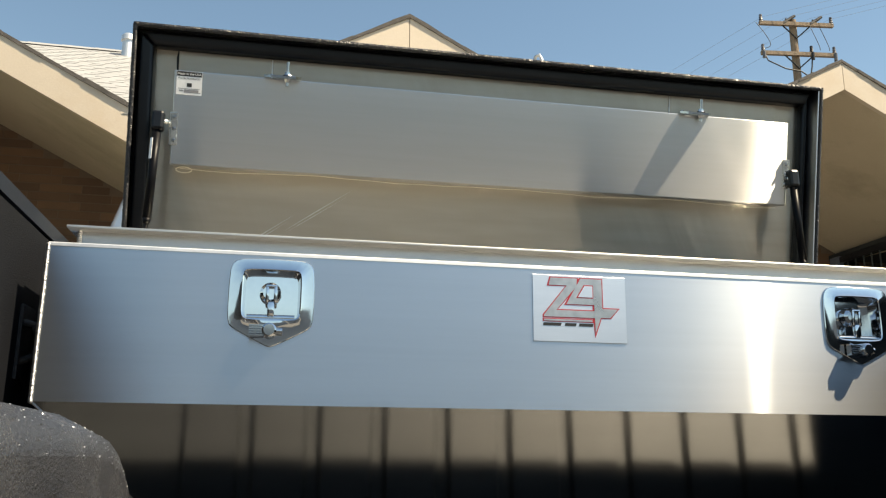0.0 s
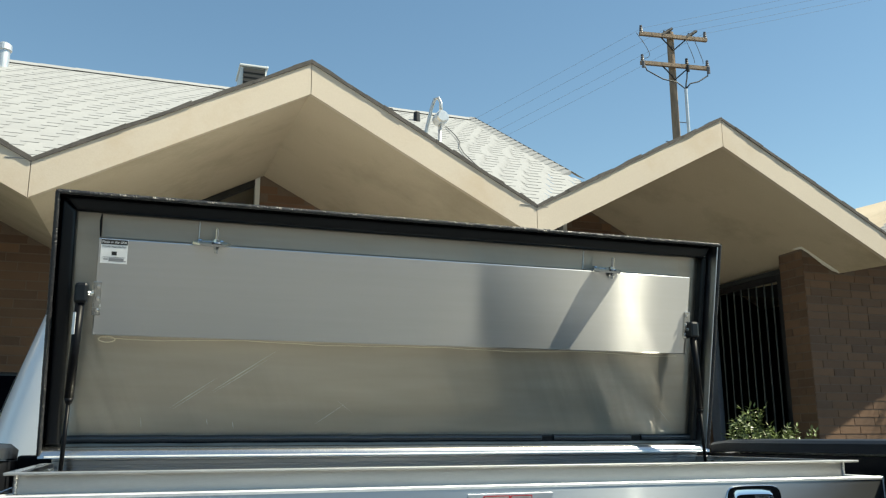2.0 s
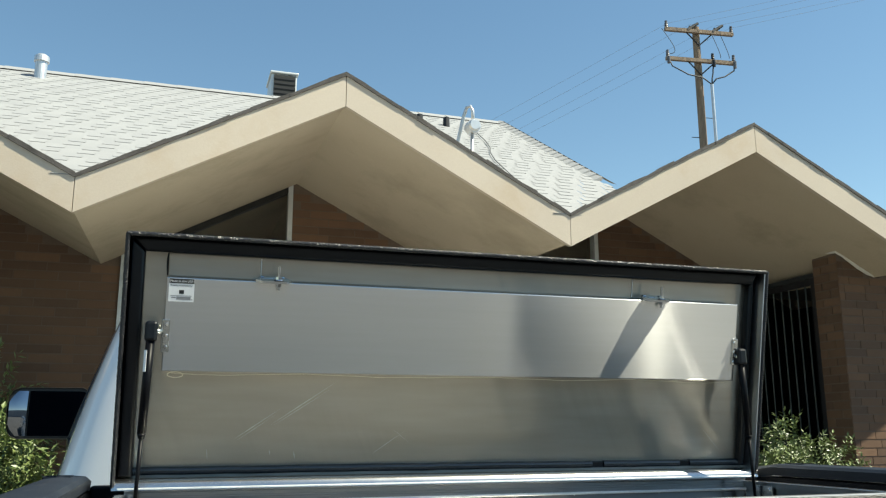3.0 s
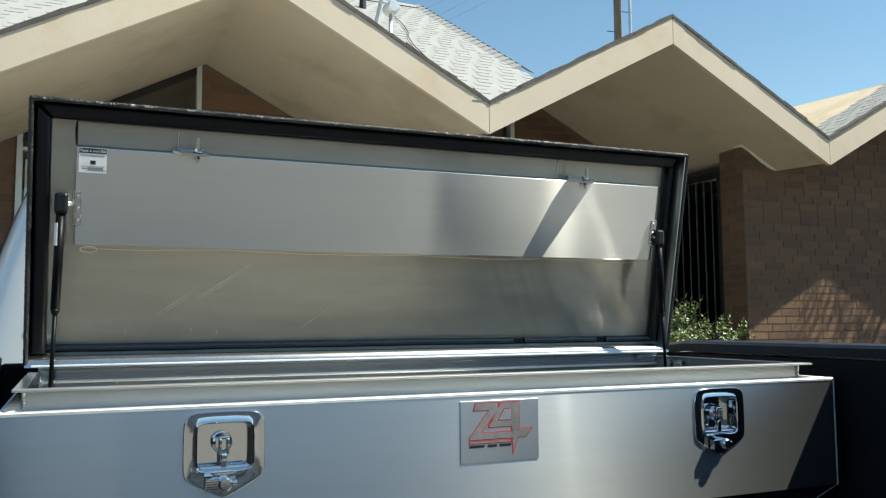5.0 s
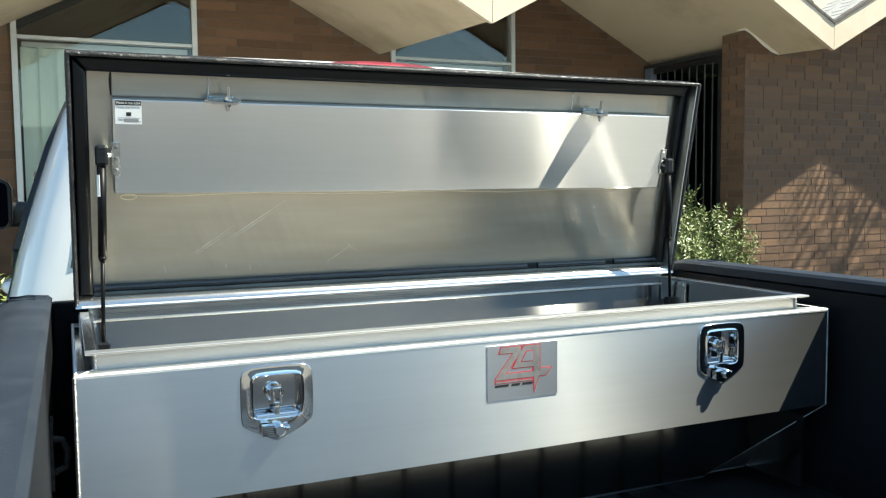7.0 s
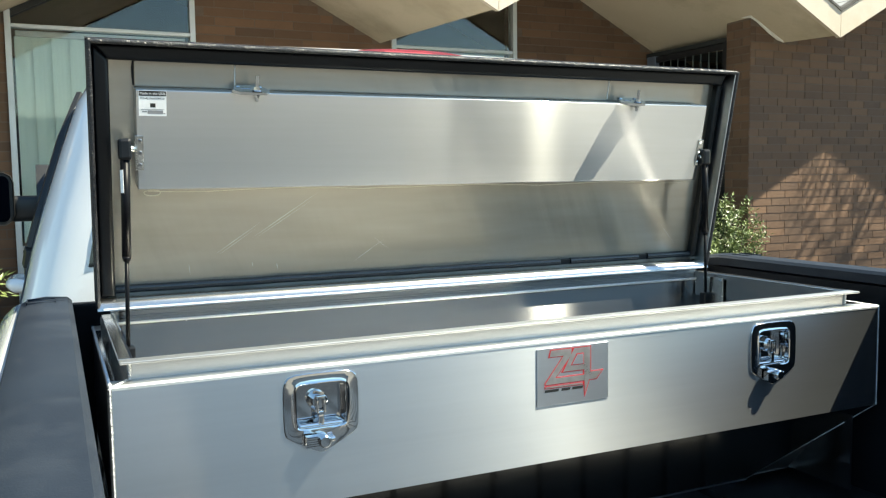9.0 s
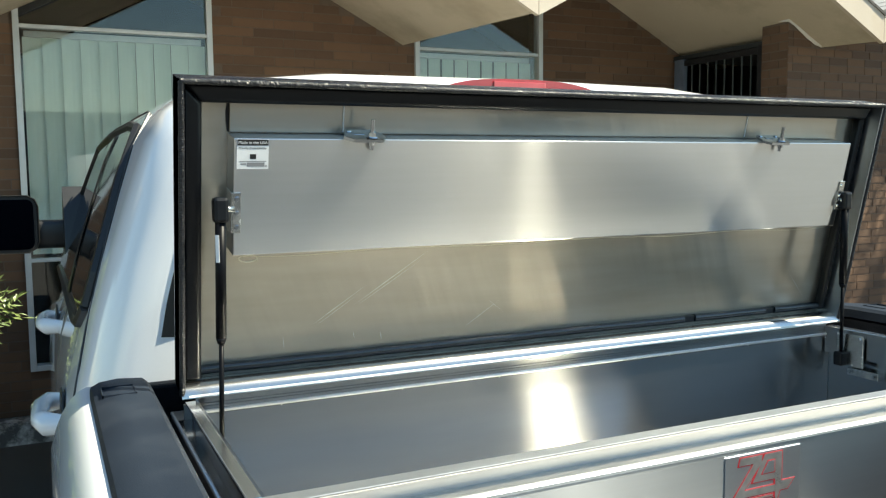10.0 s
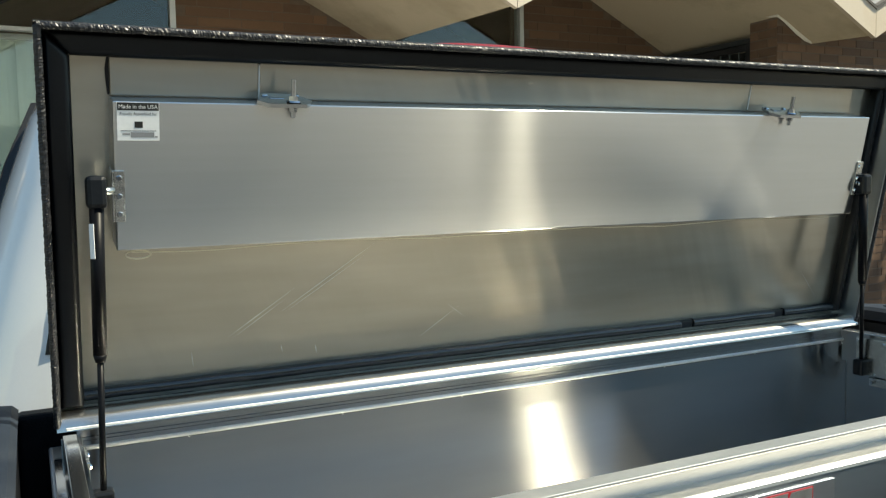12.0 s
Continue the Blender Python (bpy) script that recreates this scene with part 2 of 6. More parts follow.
POST_BLUE = material("blue_grey_painted_steel", (0.13, 0.16, 0.21), (0.09, 0.11, 0.15), 0.5, 0, 7, 150, 0.0004)
LEAF = material("green_leaf", (0.19, 0.235, 0.08), (0.065, 0.1, 0.03), 0.42, 0, 5, 60, 0, vary=0.6, island=True, spec=0.6)
STEM = material("woody_stem", (0.13, 0.1, 0.07), (0.07, 0.052, 0.035), 0.85, 0, 20, 150, 0.002)
POLE = material("weathered_pole_wood", (0.3, 0.23, 0.17), (0.15, 0.11, 0.08), 0.9, 0, 1.6, 60, 0.006, (6, 6, 1))
GALV = material("galvanised_metal", (0.62, 0.64, 0.66), (0.5, 0.52, 0.54), 0.4, 0.7, 9, 150, 0.0003)
WIRE = material("grey_wire", (0.34, 0.39, 0.45), (0.31, 0.36, 0.42), 0.6)
STRIP_MIRROR = material("blind_spot_mirror", (0.3, 0.32, 0.36), (0.29, 0.31, 0.35), 0.03, 1.0, 5, 50)
CABLE = material("black_cable", (0.02, 0.02, 0.022), (0.015, 0.015, 0.016), 0.6)
PORCELAIN = material("grey_porcelain", (0.15, 0.15, 0.16), (0.1, 0.1, 0.11), 0.3)
STICKER = plain("white_sticker", (0.82, 0.82, 0.82), 0.4)
INK = plain("black_ink", (0.015, 0.015, 0.015), 0.45)
INK_GREY = plain("grey_ink", (0.25, 0.25, 0.26), 0.45)
RED_INK = plain("red_ink", (0.42, 0.02, 0.03), 0.35)
SILVER_INK = material("silver_ink", (0.6, 0.6, 0.6), (0.42, 0.42, 0.42), 0.3, 0.8, 25, 90)
PLATE = material("polished_nameplate", (0.8, 0.82, 0.86), (0.76, 0.78, 0.82), 0.37, 1.0, 8, 90, 0, (1, 1, 8), rough_vary=0.02)
CREAM_WIRE = material("clear_tie_string", (0.62, 0.57, 0.44), (0.5, 0.46, 0.36), 0.35)
WINDOW_GLASS = glass_material("window_glass")

# ---- builders ----


def mesh_of(name, bm, mat, smooth=False):
    me = bpy.data.meshes.new(name)
    bmesh.ops.recalc_face_normals(bm, faces=bm.faces[:])
    uv = bm.loops.layers.uv.new("grain")
    for f in bm.faces:
        f.smooth = smooth
        for lp in f.loops:
            c = lp.vert.co
            lp[uv].uv = (c.x, c.z + c.y) if abs(f.normal.x) < 0.9 else (c.y, c.z)
    bm.to_mesh(me)
    bm.free()
    me.materials.append(mat)
    return me


def hang(ob, parent):
    """Make ob, drawn in world coordinates, a part of parent (an Empty at its base, or another part)."""
    if parent:
        ob.parent = parent
        if parent.type == "EMPTY":
            ob.matrix_parent_inverse = Matrix.Translation(parent.location).inverted()
    return ob


def part(name, bm, mat, parent=None, label="", smooth=False):
    ob = new(name, mesh_of(name, bm, mat, smooth))
    hang(ob, parent)
    if label:
        tagged(ob, label)
    return ob


def smooth_by_angle(ob, degrees=40):
    me = ob.data
    bm = bmesh.new()
    bm.from_mesh(me)
    for f in bm.faces:
        f.smooth = True
    for e in bm.edges:
        if len(e.link_faces) == 2 and e.calc_face_angle(0) > radians(degrees):
            e.smooth = False
    bm.to_mesh(me)
    bm.free()
    return ob


def thing(name, place, label, category, group="", kind=""):
    ob = new(name)
    ob.empty_display_size = 0.1
    ob.location = place
    return tagged(ob, label, category, group, kind)


def block(bm, x0, x1, y0, y1, z0, z1, bevel=0.0, seg=2, m=None):
    vs = [bm.verts.new((x, y, z)) for x in (x0, x1) for y in (y0, y1) for z in (z0, z1)]
    fs = [bm.faces.new([vs[i] for i in f]) for f in ((0, 1, 3, 2), (4, 6, 7, 5), (0, 4, 5, 1), (2, 3, 7, 6), (0, 2, 6, 4), (1, 5, 7, 3))]
    if bevel:
        es = list({e for f in fs for e in f.edges})
        r = bmesh.ops.bevel(bm, geom=es, offset=bevel, segments=seg, affect="EDGES", profile=0.5)
        vs = list({v for f in r["faces"] for v in f.verts} | {v for v in vs if v.is_valid})
    if m is not None:
        bmesh.ops.transform(bm, matrix=m, verts=vs)
    return vs


def blocks(*boxes, bevel=0.0, m=None):
    bm = bmesh.new()
    for b in boxes:
        block(bm, *b, bevel=bevel)
    if m is not None:
        bmesh.ops.transform(bm, matrix=m, verts=bm.verts[:])
    return bm


def plate(bm, us, vs, holes, t, at):
    """A flat sheet on a grid of lines with some cells left open: at(u, v, w) places a point, w runs from 0 to t."""
    cache = {}

    def vert(i, j, k):
        if (i, j, k) not in cache:
            cache[i, j, k] = bm.verts.new(at(us[i], vs[j], t * k))
        return cache[i, j, k]
    full = {(i, j) for i in range(len(us) - 1) for j in range(len(vs) - 1)} - set(holes)
    for i, j in full:
        for k in (0, 1):
            bm.faces.new([vert(i, j, k), vert(i + 1, j, k), vert(i + 1, j + 1, k), vert(i, j + 1, k)])
        for (di, dj), (a, b) in (((-1, 0), ((i, j), (i, j + 1))), ((1, 0), ((i + 1, j), (i + 1, j + 1))), ((0, -1), ((i, j), (i + 1, j))), ((0, 1), ((i, j + 1), (i + 1, j + 1)))):
            if (i + di, j + dj) not in full:
                bm.faces.new([vert(*a, 0), vert(*b, 0), vert(*b, 1), vert(*a, 1)])


def prism(bm, pts, a, b, axis="y"):
    """A polygon drawn in the plane across the axis, pushed from a to b along it."""
    def at(p, k):
        return {"x": (k, p[0], p[1]), "y": (p[0], k, p[1]), "z": (p[0], p[1], k)}[axis]
    lo, hi = [bm.verts.new(at(p, a)) for p in pts], [bm.verts.new(at(p, b)) for p in pts]
    bm.faces.new(lo)
    bm.faces.new(hi[::-1])
    for i in range(len(pts)):
        j = (i + 1) % len(pts)
        bm.faces.new((lo[i], hi[i], hi[j], lo[j]))
    return lo + hi


def rod(bm, p, q, r0, r1=None, seg=10):
    p, q = Vector(p), Vector(q)
    r1 = r0 if r1 is None else r1
    d = (q - p).normalized()
    u = d.orthogonal().normalized()
    w = d.cross(u)
    rings = []
    for c, r in ((p, r0), (q, r1)):
        rings.append([bm.verts.new(c + r * (math.cos(a) * u + math.sin(a) * w)) for a in (2 * math.pi * i / seg for i in range(seg))])
    for i in range(seg):
        j = (i + 1) % seg
        bm.faces.new((rings[0][i], rings[0][j], rings[1][j], rings[1][i]))
    bm.faces.new(rings[0][::-1])
    bm.faces.new(rings[1])


def tube(bm, pts, r, seg=8):
    pts = [Vector(p) for p in pts]
    rings = []
    u = (pts[1] - pts[0]).orthogonal().normalized()
    for i, p in enumerate(pts):
        d = (pts[min(i + 1, len(pts) - 1)] - pts[max(i - 1, 0)]).normalized()
        u = (u - d * u.dot(d)).normalized()
        w = d.cross(u)
        rr = r[i] if isinstance(r, (list, tuple)) else r
        rings.append([bm.verts.new(p + rr * (math.cos(a) * u + math.sin(a) * w)) for a in (2 * math.pi * k / seg for k in range(seg))])
    for a, b in zip(rings, rings[1:]):
        for i in range(seg):
            j = (i + 1) % seg
            bm.faces.new((a[i], a[j], b[j], b[i]))
    bm.faces.new(rings[0][::-1])
    bm.faces.new(rings[-1])


def loft(bm, sections, closed=True, cap=True):
    rows = [[bm.verts.new(p) for p in s] for s in sections]
    n = len(rows[0])
    for a, b in zip(rows, rows[1:]):
        for i in range(n if closed else n - 1):
            j = (i + 1) % n
            bm.faces.new((a[i], a[j], b[j], b[i]))
    if cap and closed:
        bm.faces.new(rows[0][::-1])
        bm.faces.new(rows[-1])


def lettering(name, text, size, m, mat, parent, label="", depth=0.0004):
    cu = bpy.data.curves.new(name, "FONT")
    cu.body, cu.size, cu.extrude, cu.align_x, cu.align_y = text, size, depth, "CENTER", "CENTER"
    tmp = bpy.data.objects.new("tmp_text", cu)
    scene.collection.objects.link(tmp)
    me = bpy.data.meshes.new_from_object(tmp.evaluated_get(bpy.context.evaluated_depsgraph_get()))
    bpy.data.objects.remove(tmp)
    me.transform(m)
    me.materials.clear()
    me.materials.append(mat)
    ob = hang(new(name, me), parent)
    if label:
        tagged(ob, label)
    return ob


# ---- the building: a folded roof over a brick front ----
MOD, VAL0, RISE = 2.99, -1.272, 0.787       # bay width, first valley, rise of a fold
Z_VAL, FASCIA_H = 2.79, 0.2
Y_FASCIA, Y_WALL, Y_WING, X_WING = 3.455, 5.35, 3.98, 4.31


def fold_z(x):
    """Underside of the folded roof at x."""
    u = ((x - VAL0) / MOD) % 1.0
    return Z_VAL + RISE * (1 - abs(2 * u - 1))


def fold_wall(x):
    """Underside of the folded roof where it meets the front wall: the valleys climb a little and the folds draw together."""
    z = fold_z((x + 0.03) / 0.969)
    return z + 0.055 - 0.035 * (z - Z_VAL) / RISE


def fold_line(x0, x1, at_wall=False):
    if at_wall:
        return [(0.969 * x - 0.03, fold_wall(0.969 * x - 0.03)) for x, _ in fold_line((x0 + 0.03) / 0.969, (x1 + 0.03) / 0.969)]
    xs = {x0, x1}
    for n in range(-3, 6):
        for k in (VAL0 + n * MOD, VAL0 + (n + 0.5) * MOD):
            if x0 < k < x1:
                xs.add(k)
    return [(x, fold_z(x)) for x in sorted(xs)]


X0, X1 = VAL0 - 2 * MOD, VAL0 + 4 * MOD

ground = part("ground", blocks((-400, 400, -400, 400, G - 0.3, G)), ASPHALT)
tagged(ground, "worn grey asphalt parking lot", "ground", kind="structure")

# folded soffit and roof deck
bm = bmesh.new()
line = fold_line(X0, X1)
back = [(0.969 * x - 0.03, fold_wall(0.969 * x - 0.03)) for x, z in line]
loft(bm, [[(x, y, z + 0.02) for x, z in ln] + [(x, y, z + 0.17) for x, z in ln[::-1]] for ln, y in ((line, Y_FASCIA + 0.03), (back, Y_WALL), (back, 9.5))])
soffit = tagged(part("ceiling", bm, STUCCO), "tan stucco soffit under the zigzag roof", "soffit", kind="structure")

bm = bmesh.new()
tube(bm, [(0.04, 3.9, 3.53), (0.1, 3.865, 3.562), (0.17, 3.83, 3.598), (0.205, 3.77, 3.612), (0.25, 3.7, 3.586)], [0.006, 0.004, 0.005, 0.003, 0.002], 6)
part("paint_scrape", bm, FASCIA, soffit, "pale scrape in the stucco")

# fascia: one board to each slope of the zigzag
fascia = tagged(thing("fascia", (0, Y_FASCIA, Z_VAL), "cream painted zigzag fascia board along the roof edge", "trim"), kind="structure")
for a, b in zip(line, line[1:]):
    bm = bmesh.new()
    a, b = (a[0] + 0.002, a[1]), (b[0] - 0.002, b[1])
    prism(bm, [a, b, (b[0], b[1] + FASCIA_H), (a[0], a[1] + FASCIA_H)], Y_FASCIA, Y_FASCIA + 0.034)
    part("board", bm, FASCIA, fascia)

# roof covering along the zigzag
roof = tagged(thing("roof", (0, 6, 3), "white asphalt shingle roof with dark drip edge", "roof"), kind="structure")
bm = bmesh.new()
for (xa, za), (xb, zb) in zip(line, line[1:]):
    n = 13
    for i in range(n):
        f0, f1 = i / n, (i + 1) / n
        j0, j1 = random.uniform(-0.006, 0.006), random.uniform(-0.006, 0.006)
        prism(bm, [(xa + (xb - xa) * f0, za + (zb - za) * f0 + FASCIA_H - 0.002), (xa + (xb - xa) * f1, za + (zb - za) * f1 + FASCIA_H - 0.002),
                   (xa + (xb - xa) * f1, za + (zb - za) * f1 + FASCIA_H + 0.024 + j1), (xa + (xb - xa) * f0, za + (zb - za) * f0 + FASCIA_H + 0.024 + j0)],
              Y_FASCIA - 0.009 + random.uniform(-0.003, 0.003), Y_FASCIA + 0.05)
part("drip_edge", bm, SHINGLE_EDGE, roof, "dark ragged shingle edge")


def shingles(bm, origin, along, up, length, width, course=0.105, tab=0.1, keep=None):
    """Courses of lapped tabs on a slope: along runs level, up runs up the slope."""
    along, up = Vector(along).normalized(), Vector(up).normalized()
    nrm = along.cross(up).normalized()
    if nrm.z < 0:
        nrm = -nrm
    o = Vector(origin)
    for r in range(int(length / course)):
        off = (r % 2) * tab / 2 + random.uniform(-0.03, 0.03)
        for c in range(-1, int(width / tab) + 1):
            a0, a1 = max(0, c * tab + off), min(width, (c + 1) * tab + off)
            if a1 - a0 < 0.03:
                continue
            mid = o + along * (a0 + a1) / 2 + up * (r + 0.5) * course
            if keep and not keep(mid):
                continue
            lift = (0.001 if (c + r // 2) % 2 else 0.0046) + random.uniform(0, 0.0008)
            jut = random.uniform(0, 0.003)
            p = [o + along * a0 + up * (r * course - jut), o + along * a1 + up * (r * course - jut), o + along * a1 + up * ((r + 1) * course + 0.01), o + along * a0 + up * ((r + 1) * course + 0.01)]
            top = [bm.verts.new(p[0] + nrm * lift), bm.verts.new(p[1] + nrm * lift), bm.verts.new(p[2] + nrm * 0.002), bm.verts.new(p[3] + nrm * 0.002)]
            low = [bm.verts.new(p[0]), bm.verts.new(p[1])]
            bm.faces.new(top)
            bm.faces.new((low[0], low[1], top[1], top[0]))


# the main roof slope behind the folds, hipped at its right end
SLOPE, Y_EAVE, Z_EAVE, Y_RIDGE = 0.587, Y_FASCIA, 3.0, 6.65
Z_RIDGE = Z_EAVE + SLOPE * (Y_RIDGE - Y_EAVE)
X_HIP = 2.5
bm = bmesh.new()
for n in range(-2, 2):                # between two folds the slope comes down into the valley as a triangle
    xv = VAL0 + n * MOD
    y_top = Y_EAVE + RISE / SLOPE
    pts = [(xv, Y_EAVE, Z_EAVE), (min(xv + MOD / 2, X_HIP), y_top, Z_EAVE + RISE), (max(xv - MOD / 2, -9), y_top, Z_EAVE + RISE)]
    lo = [bm.verts.new(Vector(p) - Vector((0, 0, 0.02))) for p in pts]
    bm.faces.new(lo)
y_top = Y_EAVE + RISE / SLOPE
deck = [(-9, y_top, Z_EAVE + RISE - 0.02), (X_HIP, y_top, Z_EAVE + RISE - 0.02), (X_HIP, Y_RIDGE, Z_RIDGE - 0.02), (-9, Y_RIDGE, Z_RIDGE - 0.02)]
back = [(-9, 9.4, 3.5), (X_HIP + 1.0, 9.4, 3.5)]
vs = [bm.verts.new(p) for p in deck] + [bm.verts.new(p) for p in back]
bm.faces.new(vs[:4])
bm.faces.new((vs[3], vs[2], vs[5], vs[4]))
bm.faces.new((vs[1], vs[5], vs[2]))
part("roof_deck", bm, SHINGLE, roof)
bm = bmesh.new()
up = Vector((0, 1, SLOPE)).normalized()
shingles(bm, (-7.0, Y_EAVE, Z_EAVE), (1, 0, 0), up, (Y_RIDGE - Y_EAVE) / up.y, X_HIP + 7.0, keep=lambda p: p.z > fold_z(p.x) + FASCIA_H - 0.01)
tagged(part("shingles", bm, SHINGLE, roof, "lapped white asphalt shingle tabs"), kind="stuff")
bm = bmesh.new()
for n in (-1, 0, 1, 2, 3):
    xv = VAL0 + n * MOD
    d = Vector((MOD / 2, 0, RISE)).normalized()
    shingles(bm, (xv, Y_FASCIA, Z_VAL + FASCIA_H + 0.01), (0, 1, 0), d, (MOD / 2) / d.x, 5.6 if n > 1 else 1.0)
tagged(part("fold_shingles", bm, SHINGLE, roof, "grey-white shingle tabs on the folds"), kind="stuff")
bm = bmesh.new()
for i in range(22):
    p0, p1 = Vector((X_HIP, Y_RIDGE, Z_RIDGE + 0.012)), Vector((X_HIP, Y_EAVE + 1.0, Z_EAVE + 1.0 * SLOPE + 0.012))
    a, b = p0.lerp(p1, i / 22), p0.lerp(p1, (i + 1.2) / 22)
    for s in (-1, 1):
        f = [bm.verts.new(a + Vector((0, 0, 0.012))), bm.verts.new(b + Vector((0, 0, 0.03))), bm.verts.new(b + Vector((s * 0.13, 0, -0.03))), bm.verts.new(a + Vector((s * 0.13, 0, -0.045)))]
        bm.faces.new(f)
    e = [bm.verts.new(b + Vector((0, 0, 0.03))), bm.verts.new(b + Vector((-0.13, 0, -0.03))), bm.verts.new(b + Vector((-0.13, 0, -0.05))), bm.verts.new(b)]
    bm.faces.new(e)
for i in range(30):
    a, b = X_HIP - i * 0.3, X_HIP - (i + 1) * 0.3 - 0.02
    for s in (-1, 1):
        bm.faces.new([bm.verts.new((a, Y_RIDGE, Z_RIDGE + 0.014)), bm.verts.new((b, Y_RIDGE, Z_RIDGE + 0.018)), bm.verts.new((b, Y_RIDGE + s * 0.13, Z_RIDGE - 0.06)), bm.verts.new((a, Y_RIDGE + s * 0.13, Z_RIDGE - 0.063))])
part("ridge_cap", bm, SHINGLE, roof, "white ridge cap shingles")


# ---- windows ----
def window(name, x0, x1, z0, bar_z, label):
    """A tall glazed panel that follows the roof slope at its head, with vertical blinds behind it."""
    w = tagged(thing(name, (x0, Y_WALL, z0), label, "window"), kind="structure")
    t = 0.038
    head = lambda x: fold_wall(x) + 0.015
    bm = bmesh.new()
    for a, b in ((x0, x0 + t), (x1 - t, x1)):
        prism(bm, [(a, z0), (b, z0), (b, head(b)), (a, head(a))], Y_WALL - 0.03, Y_WALL + 0.06)
    part("jamb", bm, FRAME, w, "pale aluminium jamb")
    part("window_sill", blocks((x0 + t, x1 - t, Y_WALL - 0.035, Y_WALL + 0.06, z0, z0 + t), bevel=0.004), FRAME, w)
    for z in bar_z:
        part("transom", blocks((x0 + t, x1 - t, Y_WALL - 0.02, Y_WALL + 0.05, z - 0.013, z + 0.013), bevel=0.004), FRAME, w)
    bm = bmesh.new()
    prism(bm, [(x0 + t, head(x0 + t) - 0.05), (x1 - t, head(x1 - t) - 0.05), (x1 - t, head(x1 - t)), (x0 + t, head(x0 + t))], Y_WALL - 0.02, Y_WALL + 0.05)
    part("window_frame", bm, BLACK_TRIM, w, "dark sloping head of the frame")
    zs = [z0 + t] + [v for z in bar_z for v in (z - 0.013, z + 0.013)]
    for a, b in zip(zs[0::2], zs[1::2] + [None]):
        bm = bmesh.new()
        if b is None:
            prism(bm, [(x0 + t, a), (x1 - t, a), (x1 - t, head(x1 - t) - 0.05), (x0 + t, head(x0 + t) - 0.05)], Y_WALL + 0.01, Y_WALL + 0.016)
        else:
            prism(bm, [(x0 + t, a), (x1 - t, a), (x1 - t, b), (x0 + t, b)], Y_WALL + 0.01, Y_WALL + 0.016)
        pane = part("pane", bm, WINDOW_GLASS, w)
        pane.visible_shadow = False
    return w


W1 = (-1.12, 0.155, 0.55)
W2 = (1.73, 2.91, 0.55)
window("window_1", *W1, (1.3, 2.845), "tall office window with pale vertical blinds and sloping head")
window("window_2", *W2, (1.3, 2.845), "tall office window with vertical blinds beside brickwork")


def blinds(x0, x1, z0, z1, label):
    b = thing("vertical_blind", (x0, Y_WALL + 0.12, z0), label, "blind")
    part("headrail", blocks((x0, x1, Y_WALL + 0.1, Y_WALL + 0.15, z1, z1 + 0.04), bevel=0.003), FRAME, b, "white aluminium headrail")
    n = int((x1 - x0) / 0.115)
    for i in range(n):
        c = x0 + 0.05 + i * (x1 - x0 - 0.08) / max(1, n - 1)
        bm = bmesh.new()
        turn = radians(random.choice((4, 7, 10, 14, 38 if i % 4 == 1 else 8)))
        pts = []
        for k in range(5):
            s = (k / 4 - 0.5) * 0.122
            pts.append((c + s * math.cos(turn), Y_WALL + 0.125 + s * math.sin(turn) + 0.006 * math.cos((k / 4 - 0.5) * math.pi)))
        prism(bm, pts + [(x, y + 0.0015) for x, y in pts[::-1]], z0, z1, "z")
        part("slat", bm, BLIND, b)
    return b


blinds(W1[0] + 0.06, W1[1] - 0.06, 1.33, 2.79, "pale green-white vertical blinds hanging closed behind the window")
blinds(W2[0] + 0.06, W2[1] - 0.06, 1.33, 2.79, "pale vertical blinds hanging closed behind the second window")

